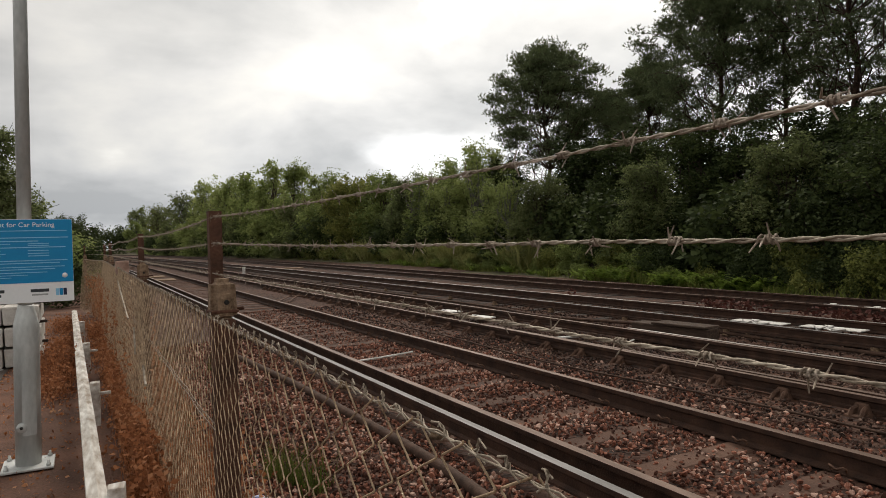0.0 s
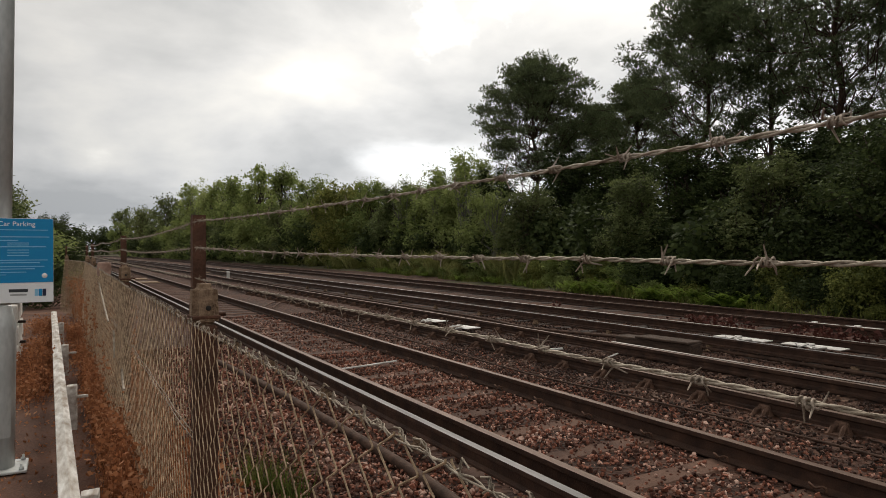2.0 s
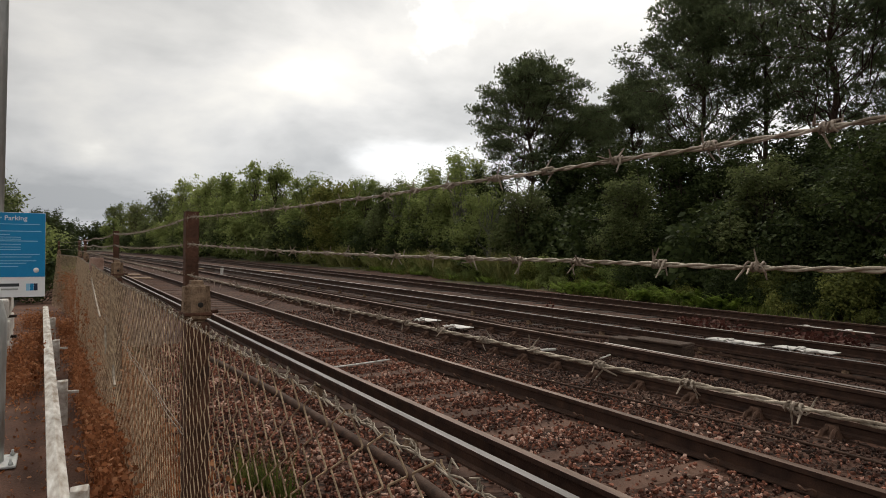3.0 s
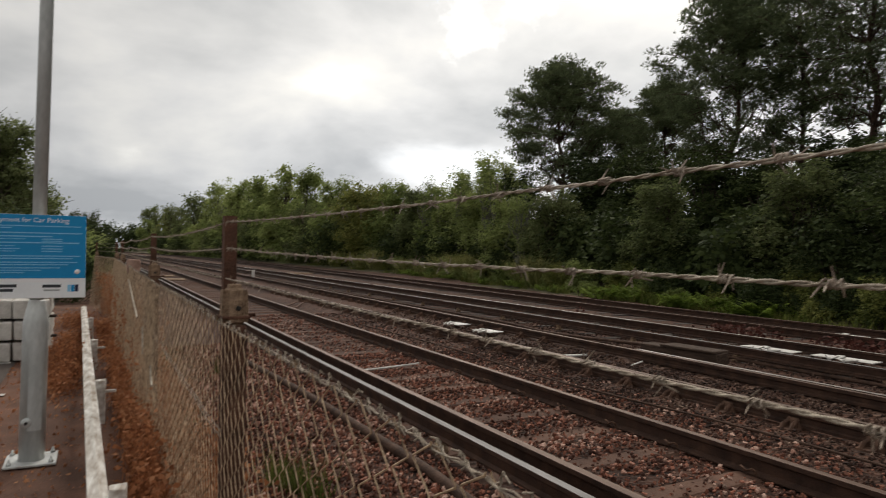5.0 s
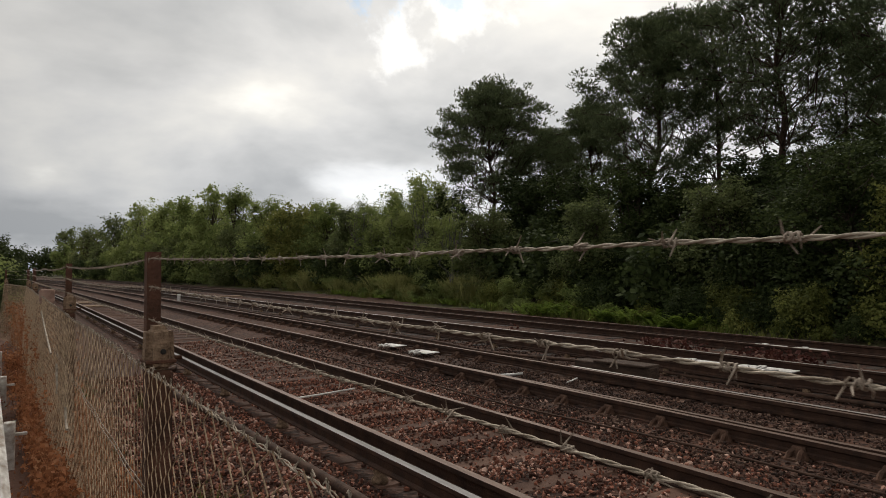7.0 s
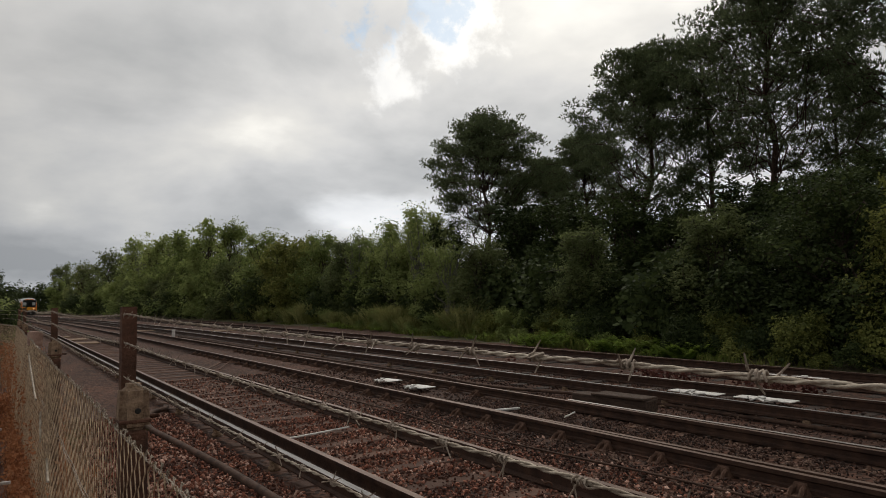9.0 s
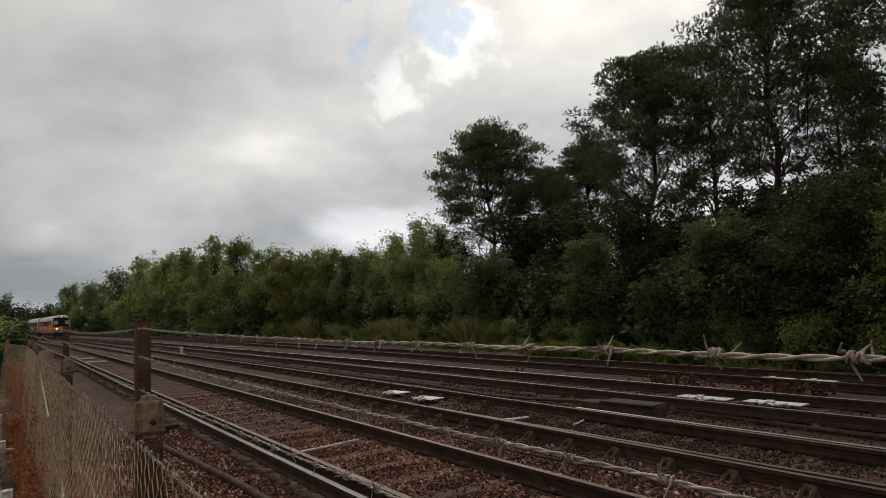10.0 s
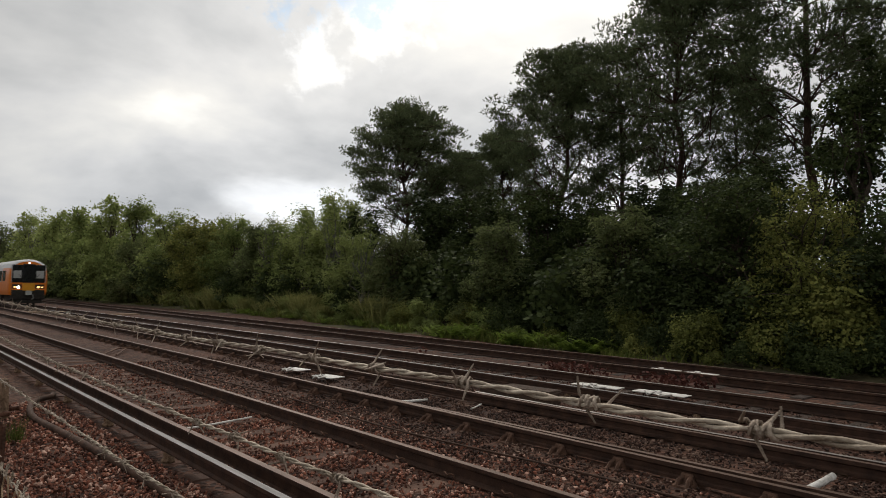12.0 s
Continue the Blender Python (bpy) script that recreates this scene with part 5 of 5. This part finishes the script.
def make_stack():
    """Pale concrete blocks stacked on pallets at the far side of the bays."""
    rng = random.Random(6)
    bm = box_mesh("concrete_block", 0.42, 1.5, 0.25, M["concrete_pale"], 0.025, 2, 0.01, rng)
    for layer in range(3):
        for i in range(8):
            b = new("concrete_block", bm)
            b.matrix_basis = pose(-0.78 - 0.435 * i + rng.uniform(-0.015, 0.015), 11.4 + rng.uniform(-0.04, 0.04), CAR_PARK + 0.012 + layer * 0.285, 0, 0, rng.uniform(-1, 1))
            tagged(b, "pale concrete block in a stack", "concrete block", "stacked concrete blocks")
        bat = new("timber_batten", box_mesh("timber_batten", 3.6, 0.09, 0.034, M["timber"], 0.003, 1))
        bat.matrix_basis = pose(-2.3, 11.2, CAR_PARK + 0.2625 + layer * 0.285)
        tagged(bat, "thin dark timber batten between stacked blocks", "batten", "battens in the stack")
    for i in range(3):
        ob = new("timber_offcut", box_mesh("timber_offcut", 0.42, 0.12, 0.1, M["orangewood"], 0.008, 1))
        ob.matrix_basis = pose(-0.62 + 0.02 * i, 11.0 + 0.16 * i, CAR_PARK + 0.862, 0, 0, 4 * i)
        tagged(ob, "short orange-brown timber offcut lying on the stack", "timber offcut")


def make_bay_lines():
    for y, x0, x1 in ((8.3, -4.5, -0.84), (10.55, -5, -1.0), (6.0, -5, -1.1)):
        me = box_mesh("bay_line", x1 - x0, 0.09, 0.004, M["plate"], 0)
        ob = new("bay_line", me)
        ob.matrix_basis = pose((x0 + x1) / 2, y, CAR_PARK + 0.001, 0, 0, 2)
        tagged(ob, "white painted parking bay line on tarmac", "road marking", kind="structure")


def make_palisade():
    """A pale steel palisade fence with a small notice, beyond the car park."""
    f = thing("palisade_fence", "grey steel palisade fence beyond the car park", "fence", (-1.9, 17, CAR_PARK))
    pale = box_mesh("pale", 0.06, 0.012, 1.9, M["galv"], 0.003, 1)
    for i in range(40):
        part("pale", pale, f, m=pose(-0.16 * i, 0, 0.03))
    for z in (0.4, 1.5):
        part("cross_rail", box_mesh("cross_rail", 6.6, 0.04, 0.05, M["galv"], 0.004, 1), f, m=pose(-3.2, 0.04, z))
    n = thing("notice", "small white and red notice fixed to the palisade fence", "sign", (-2.05, 16.95, CAR_PARK + 1.02))
    part("notice_panel", box_mesh("notice_panel", 0.36, 0.008, 0.42, M["signwhite"], 0.001, 1), n)
    part("red_mark", box_mesh("red_mark", 0.14, 0.003, 0.07, M["red"], 0.0, 1), n, "red printed mark", pose(-0.05, -0.0065, 0.27))
    part("print_line", box_mesh("print_line", 0.26, 0.003, 0.02, M["ink"], 0.0, 1), n, m=pose(0, -0.0065, 0.12))


def make_weeds():
    rng = np.random.default_rng(12)
    # dry red-brown stalks between the knee rail and the fence
    b = []
    for cy, cx, n, sx, hh in [(4.2, 0.28, 260, 0.035, 0.42), (5.0, 0.28, 220, 0.035, 0.46), (6.2, 0.26, 200, 0.04, 0.32), (7.4, 0.25, 200, 0.045, 0.36), (9, 0.23, 220, 0.05, 0.4), (11, 0.18, 220, 0.06, 0.26), (13.5, 0.15, 240, 0.07, 0.28), (3.3, 0.26, 300, 0.05, 0.3), (9.6, -0.33, 420, 0.12, 0.35), (8.6, -0.36, 300, 0.1, 0.28), (12, -0.3, 240, 0.12, 0.28), (15, -0.35, 260, 0.16, 0.3), (4.8, 0.29, 160, 0.05, 0.6), (6.0, 0.30, 160, 0.05, 0.65), (7.5, 0.28, 180, 0.06, 0.8), (9.5, 0.26, 220, 0.08, 0.9), (12, 0.24, 300, 0.09, 1.0), (15, 0.2, 400, 0.1, 1.0), (18, 0.15, 500, 0.12, 1.0), (3.6, 0.31, 300, 0.04, 0.6), (2.6, 0.52, 200, 0.05, 0.4)]:
        if hh > 0.55 and cx > 0:
            cx += 0.22
        p = np.stack([cx + rng.normal(size=n) * sx, cy + rng.normal(size=n) * 0.36, np.full(n, CAR_PARK)], 1)
        h = rng.uniform(0.25, 1.0, n)[:, None] * hh
        d = rng.normal(size=(n, 3)) * np.array([0.12 if cx > 0 else 0.35, 0.38, 0]); d[:, 2] = 1
        s = rng.normal(size=(n, 3)); s[:, 2] = 0; s /= np.linalg.norm(s, axis=1)[:, None]
        tip = p + d * h
        mid = p + d * h * 0.5 + rng.normal(size=(n, 3)) * 0.02
        w = 0.003
        b.append(np.stack([p - s * w, p + s * w, mid + s * w, mid - s * w], 1))
        b.append(np.stack([mid - s * w, mid + s * w, tip + s * 0.001, tip - s * 0.001], 1))
        q = np.repeat(tip, 5, 0) + rng.normal(size=(5 * n, 3)) * np.array([0.03, 0.03, 0.05]) - np.array([0, 0, 0.05])
        b.append(leaf_quads(rng, q, (0.015, 0.05)))
    q = np.concatenate([k.reshape(-1, 3) for k in b])
    tagged(new("dry_weeds", quads_mesh("dry_weeds", q, M["dry"])), "dry reddish brown weeds along the foot of the fence", "weeds", kind="stuff")
    # fallen dead litter on the soil strip
    n = 3500
    c = np.stack([rng.uniform(-0.95, 0.38, n), 2.5 + rng.uniform(0, 1, n) ** 1.4 * 15, CAR_PARK + rng.uniform(0.0, 0.012, n)], 1)
    tagged(new("leaf_litter", quads_mesh("leaf_litter", leaf_quads(rng, c, (0.012, 0.045)), M["dry"])), "brown leaf litter on the soil strip", "leaf litter", kind="stuff")
    # green tufts behind the fence
    tufts = [(1.22, 4.55), (1.15, 4.75), (1.30, 4.3), (0.85, 3.1), (0.8, 9.8), (0.9, 10.4), (0.7, 6.4), (1.5, 9.2)]
    for i, (tx, ty) in enumerate(tufts):
        n = 110
        p = np.stack([tx + rng.normal(size=n) * 0.05, ty + rng.normal(size=n) * 0.06, np.full(n, BALLAST)], 1)
        h = rng.uniform(0.1, 0.36, n)[:, None]
        d = rng.normal(size=(n, 3)) * 0.28; d[:, 2] = 1
        s = rng.normal(size=(n, 3)); s[:, 2] = 0; s /= np.linalg.norm(s, axis=1)[:, None]
        ob = new("grass_tuft", quads_mesh("grass_tuft", np.stack([p - s * 0.004, p + s * 0.004, p + d * h], 1), M["grass"], 3))
        tagged(ob, "tuft of green grass growing in the ballast", "grass tuft", "grass tufts behind the fence", "stuff")


# ---- things on the line ----
def make_line_things():
    rng = random.Random(3)
    # cables
    def cable(label, pts, r):
        P = []
        for i in range(len(pts) - 1):
            a, b = Vector(pts[i - 1] if i else pts[0]), Vector(pts[i])
            c, d = Vector(pts[i + 1]), Vector(pts[min(i + 2, len(pts) - 1)])
            for k in range(8):
                t = k / 8
                P.append(0.5 * ((2 * b) + (c - a) * t + (2 * a - 5 * b + 4 * c - d) * t * t + (3 * b - a - 3 * c + d) * t ** 3))
        P.append(Vector(pts[-1]))
        ob = new("cable", tubes_mesh("cable", [(P, r)], M["cable"], 8))
        tagged(ob, label, "cable")
    g = BALLAST + 0.045
    cable("thick black cable lying in a loop beside the near rail", [(2.5, 12.6, g), (2.38, 12.0, g + 0.05), (2.06, 11.6, g + 0.03), (1.9, 10.6, g), (1.98, 9.3, g), (2.1, 7.6, g), (2.16, 6.0, g), (2.2, 4.4, g), (2.12, 3.0, g), (2.0, 1.2, g), (1.95, -2, g)], 0.042)
    cable("black cable running along between the far tracks", [(8.5, 40, g), (8.45, 22, g), (8.55, 14, g), (8.35, 11, g), (8.9, 8.2, g + 0.03), (9.0, 6.5, g), (8.95, 4, g), (9.0, -2, g)], 0.03)
    cable("black cable beside the second track", [(5.2, 14, g), (5.35, 10, g), (5.25, 7, g), (5.5, 4, g), (5.45, 1, g), (5.4, -2, g)], 0.012)
    # white boards on the sleepers
    def board(x, y, w, l, rz, n=1):
        b = thing("white_board", "white-painted board with a bent fixing on a sleeper", "track board", (x, y, -0.10), "white boards on the tracks", rz=rz)
        part("board", box_mesh("board", w, l, 0.014, M["plate"], 0.002, 1), b)
        squig = [(-w * 0.5 - 0.14, -0.12, 0.01), (-w * 0.5 - 0.10, -0.02, 0.03), (-w * 0.5 - 0.03, -0.09, 0.05), (-w * 0.5 + 0.02, 0.05, 0.055), (-w * 0.5 + 0.06, -0.05, 0.055)]
        bent = [(-w * 0.5 - 0.02, -l * 0.30, 0.03), (-w * 0.5 - 0.12, -l * 0.12, 0.0), (-w * 0.5 + 0.02, l * 0.02, 0.05), (-w * 0.5 - 0.15, l * 0.10, 0.0), (-w * 0.5 - 0.02, l * 0.22, 0.04)]
        part("fixing", tubes_mesh("fixing", [(squig, 0.014), (bent, 0.014)], M["plate"], 6), b)
        part("stud", box_mesh("stud", 0.05, 0.05, 0.10, M["chair"], 0.006, 1), b, m=pose(0, 0, -0.09))
    for x, y, w, l, rz in [(7.14, 13.0, 0.36, 0.55, 8), (7.08, 11.6, 0.36, 0.58, 8), (10.36, 7.6, 0.30, 0.95, 4), (10.52, 6.4, 0.30, 0.95, 4), (13.7, 8.25, 0.3, 0.7, 2), (13.72, 7.4, 0.3, 0.7, 2)]:
        board(x, y, w, l, rz)
    def strip(label, a, b, r=0.014):
        ob = new("white_rod", tubes_mesh("white_rod", [([a, ((a[0] + b[0]) / 2, (a[1] + b[1]) / 2, (a[2] + b[2]) / 2 - 0.004), b], r)], M["plate"], 7))
        tagged(ob, label, "rod", "white rods between the rails")
    strip("white-painted bonding rod lying between the near rails", (3.14, 8.57, -0.14), (4.16, 8.72, -0.12), 0.013)
    strip("short white rod between the bullhead rails", (6.42, 8.55, -0.12), (6.98, 8.40, -0.12), 0.02)
    strip("thick white peg beside the bullhead rail", (6.40, 2.52, -0.08), (6.98, 2.50, -0.05), 0.035)
    strip("bent white wire by the bullhead rail", (6.9, 7.3, -0.1), (7.3, 7.5, -0.1), 0.012)
    # timber box by the second track
    t = thing("timber_trough", "dark weathered timber cable box beside the track", "cable box", (8.42, 7.75, BALLAST), rz=6)
    part("box", box_mesh("box", 0.30, 1.45, 0.19, M["timber_grey"], 0.012, 1, 0.01, rng), t)
    part("lid", box_mesh("lid", 0.40, 1.0, 0.035, M["timber_grey"], 0.008, 1, 0.006, rng), t, m=pose(0, -0.2, 0.187))
    # short white marker post far down the line
    p = thing("marker_post", "short white marker post standing between the tracks", "marker post", (8.25, 40.0, BALLAST))
    part("post_body", box_mesh("post_body", 0.17, 0.13, 0.40, M["plate"], 0.03, 2), p)
    part("post_cap", box_mesh("post_cap", 0.20, 0.16, 0.04, M["plate"], 0.015, 1), p, m=pose(0, 0, 0.395))
    p = thing("junction_lump", "small white painted lump beside the far track", "marker", (10.2, 2.75, -0.1))
    part("lump", lathe_mesh("lump", [(0.03, 0), (0.036, 0.02), (0.022, 0.04), (0.006, 0.046)], M["plate"], 12), p)
    part("stud", box_mesh("stud", 0.05, 0.05, 0.1, M["chair"], 0.006, 1), p, m=pose(0, 0, -0.09))
    # zigzag tie bars
    z = thing("tie_bar", "bent steel tie bar lying between the tracks", "tie bar", (5.45, 19.6, -0.13))
    part("bar", tubes_mesh("bar", [([(-0.75, -0.9, 0), (0.0, 0.55, 0.03), (0.12, 0.72, 0.03), (0.55, 0.85, 0.03)], 0.02), ([(-0.4, -0.95, 0), (0.22, 0.45, 0.03), (0.36, 0.55, 0.03), (0.6, 0.6, 0.0)], 0.02)], M["chair"], 6), z)
    # the closer pair of points rails in the second track
    sw = thing("switch_rail", "shiny tapered switch rail lying against the bullhead rail", "switch rail", kind="structure")
    part("rail", sweep("rail", BULL, 0, 0, [M["rust"], M["shiny"]], [-6 + i for i in range(15)], xf=lambda y: 7.66 + 0.012 * max(0, 6 - y)), sw)
    sw2 = thing("switch_rail", "rusty switch rail between the bullhead rails", "switch rail", kind="structure")
    part("rail", sweep("rail", BULL, 0, -0.02, [M["rust"], M["railtop"]], [-6 + i for i in range(17)], xf=lambda y: 6.18 + 0.018 * max(0, 10 - y)), sw2)
    # foot crossing boards and pale slabs far down the line
    for x, y, w, l in ((3.7, 37.5, 1.0, 1.6), (3.6, 42, 1.0, 1.6), (3.2, 46, 0.8, 1.2), (12.4, 46, 2.2, 1.2), (9.0, 52, 3.0, 1.0)):
        s = new("crossing_slab", box_mesh("crossing_slab", w, l, 0.07, M["concrete"], 0.02, 1, 0.01, rng))
        s.matrix_basis = pose(x, y, -0.19, 0, 0, rng.uniform(-4, 4))
        tagged(s, "pale concrete slab laid between the rails", "slab", "slabs between the rails", "structure")


def make_litter():
    rng = random.Random(4)
    bm = bmesh.new()
    bmesh.ops.create_icosphere(bm, subdivisions=2, radius=0.045)
    for v in bm.verts:
        v.co = Vector((v.co.x * 1.25, v.co.y * 0.9, v.co.z * 0.62)) * (1 + 0.28 * noise.noise(v.co * 60))
    me = bpy.data.meshes.new("crumpled_wrapper")
    bm.to_mesh(me); bm.free()
    me.materials.append(M["wrapper"])
    ob = new("crumpled_wrapper", me)
    ob.matrix_basis = pose(0.93, 4.32, BALLAST + 0.03)
    tagged(ob, "crumpled white and blue wrapper lying on the ballast", "litter")


# ---- the train ----
def car_profile(k=1.0, top=3.78):
    """Half-round roof over slightly curved sides: (x, z) round the body."""
    side = [(-1.30, 0.85), (-1.38, 1.2), (-1.40, 1.9), (-1.38, 2.6), (-1.30, 3.05)]
    roof = [(-1.12, 3.40), (-0.8, 3.62), (-0.4, 3.74), (0, top)]
    half = side + roof
    return [(x * k, z) for x, z in half] + [(-x * k, z) for x, z in reversed(half[:-1])]


def make_car(n, lead):
    c = thing("railcar", "electric railcar in orange and dark blue with a white roof" if lead else "following electric railcar in orange and dark blue", "train car", group="cars of the train")
    L = 19.6
    P = car_profile()
    m = len(P)
    stations = [(0.0, 0.90, 3.60), (0.12, 0.965, 3.70), (0.45, 1.0, 3.78), (3.2, 1.0, 3.78), (L, 1.0, 3.78)] if lead else [(0.0, 1.0, 3.78), (L, 1.0, 3.78)]
    V, F, I = [], [], []
    for y, k, top in stations:
        V += [(x * k, y, 0.85 + (z - 0.85) * (top - 0.85) / 2.93) for x, z in P]
    for j in range(len(stations) - 1):
        for i in range(m - 1):
            F.append((j * m + i, (j + 1) * m + i, (j + 1) * m + i + 1, j * m + i + 1))
            z = (P[i][1] + P[i + 1][1]) / 2
            I.append(0 if z > 3.0 else (1 if j < 4 and lead and (j < 3 or z < 2.0) else (3 if z < 1.15 else 2)))
    F.append(tuple(reversed(range(m)))); I.append(1)
    F.append(tuple((len(stations) - 1) * m + i for i in range(m))); I.append(3)
    part("body", to_mesh("body", V, F, [M["roofwhite"], M["orange"], M["sidepaint"], M["navy"]], I), c)
    # side glazing and doors
    for s in (-1, 1):
        for y in [2.2, 4.0, 7.4, 9.2, 11.0, 14.4, 16.2, 18.0]:
            part("window", box_mesh("window", 0.03, 1.35, 0.85, M["glass"], 0.01, 1), c, m=pose(1.385 * s, y, 1.98))
        for y in (5.7, 12.7):
            d = part("door", box_mesh("door", 0.03, 1.4, 2.0, M["red"], 0.01, 1), c, "red passenger door", pose(1.39 * s, y, 1.05))
            part("door_glass", box_mesh("door_glass", 0.02, 0.42, 0.9, M["glass"], 0.01, 1), d, m=pose(0.012 * s, 0, 0.85))
    for y in (3.0, 16.4):
        b = part("bogie", box_mesh("bogie", 2.0, 2.9, 0.5, M["black"], 0.05, 1), c, m=pose(0, y, 0.35))
        for k in (-1, 1):
            for s in (-1, 1):
                part("wheel", lathe_mesh("wheel", [(0.42, -0.06), (0.42, 0.06), (0.36, 0.07), (0.1, 0.08)], M["black"], 20), b, m=pose(0.74 * s, 1.2 * k, 0.075, 0, 90, 0))
    part("underframe", box_mesh("underframe", 2.3, 9.5, 0.55, M["black"], 0.05, 1), c, m=pose(0, 9.7, 0.4))
    if lead:
        # cab front: dark wraparound glass, gangway door, lamps, coupler
        g = part("windscreen", box_mesh("windscreen", 2.34, 0.10, 1.46, M["glass"], 0.045, 2), c, "dark wraparound windscreen", pose(0, 0.03, 1.86))
        for s in (-1, 1):
            # reflection in the corner glass, painted as a pale panel on its face
            part("cab_lining", box_mesh("cab_lining", 0.56, 0.02, 0.62, M["cream"], 0.01, 1), g, "pale panel painted as a reflection on the windscreen corner", pose(0.80 * s, -0.047, 0.36))
            part("wiper", tubes_mesh("wiper", [([(0.2 * s, -0.06, 0.06), (0.75 * s, -0.065, 0.7)], 0.014)], M["black"], 5), g)
        part("gangway_door", box_mesh("gangway_door", 0.86, 0.12, 1.52, M["glass"], 0.03, 2), c, "dark central gangway door", pose(0, -0.03, 1.86))
        part("lower_panel", box_mesh("lower_panel", 0.86, 0.12, 0.62, M["yellow"], 0.03, 2), c, "yellow lower panel", pose(0, -0.03, 1.22))
        part("front_apron", box_mesh("front_apron", 2.36, 0.5, 0.78, M["black"], 0.06, 2), c, "black front apron", pose(0, 0.22, 0.5))
        part("roof_lamp", lathe_mesh("roof_lamp", [(0.07, 0), (0.07, 0.03), (0.04, 0.05)], M["lampdim2"], 14), c, "lit top lamp", pose(0, -0.02, 3.46, 90))
        for s in (-1, 1):
            pod = part("lamp_pod", box_mesh("lamp_pod", 0.66, 0.08, 0.34, M["black"], 0.03, 2), c, m=pose(0.80 * s, 0.0, 1.38))
            part("headlight", lathe_mesh("headlight", [(0.10, 0), (0.10, 0.03), (0.05, 0.06)], M["lamp"] if s < 0 else M["lampdim"], 18), pod, "lit headlight" if s < 0 else "dim headlight", pose(-0.1 * s, -0.045, 0.12, 90))
            part("marker_light", lathe_mesh("marker_light", [(0.06, 0), (0.06, 0.03), (0.03, 0.05)], M["lampdim"], 14), pod, "orange marker light", pose(0.16 * s, -0.045, 0.12, 90))
            part("pillar", box_mesh("pillar", 0.045, 0.04, 1.5, M["roofwhite"], 0.01, 1), c, m=pose(1.195 * s, -0.012, 1.84, 0, 0, 0))
        part("coupler", box_mesh("coupler", 0.4, 0.5, 0.36, M["cream"], 0.05, 2), c, "grey coupler", pose(0, -0.18, 0.86))
        part("snow_guard", box_mesh("snow_guard", 2.0, 0.12, 0.3, M["black"], 0.02, 1), c, m=pose(0, 0.1, 0.18))
        part("hose", tubes_mesh("hose", [([(0.3, -0.1, 0.9), (0.36, -0.25, 0.62), (0.2, -0.3, 0.5)], 0.03)], M["cream"], 6), c)
    return c


TRAIN_X, SPEED, STOP_Y = 10.2, 33.0, 63.3


def train_pose(t, back):
    y = STOP_Y + SPEED * (12.0 - t) + back
    slope = (bend(y + 1) - bend(y - 1)) / 2
    return pose(TRAIN_X + bend(y), y, 0, 0, 0, -math.degrees(math.atan(slope)))


make_ground()
make_tracks()
make_fence()
make_column()
make_sign()
make_knee_rail()
M["concrete_pale"] = mat("pale_concrete", (0.36, 0.33, 0.30), (0.58, 0.55, 0.51), 7, 0.9, bump=0.6, fine=60, obj=0.2)
M["orangewood"] = mat("raw_timber", (0.30, 0.15, 0.07), (0.46, 0.25, 0.12), 6, 0.8, bump=0.4, fine=50, stretch=(1, 8, 8))
M["timber_grey"] = mat("weathered_grey_timber", (0.032, 0.020, 0.014), (0.088, 0.056, 0.040), 5, 0.9, bump=0.6, fine=50, stretch=(6, 1, 6))
M["sidepaint"] = mat("pale_grey_side_paint", (0.34, 0.33, 0.31), (0.44, 0.43, 0.40), 2, 0.35, bump=0.0)
M["wrapper"] = mat("printed_wrapper", (0.06, 0.10, 0.35), (0.75, 0.76, 0.80), 28, 0.5, bump=0.2)
M["lampdim2"] = glow_mat("lit_top_lamp", (0.9, 0.95, 1.0), 1.5)
make_stack()
make_bay_lines()
make_palisade()
make_weeds()
make_line_things()
make_litter()
make_plants()
make_grass()
CARS = [make_car(i, i == 0) for i in range(4)]
make_ballast()


def motions():
    """The train comes down the third track towards the camera."""
    for i, car in enumerate(CARS):
        walk(car, [(t, train_pose(t, 20.2 * i)) for t in [k * 0.5 for k in range(25)]])


motions()
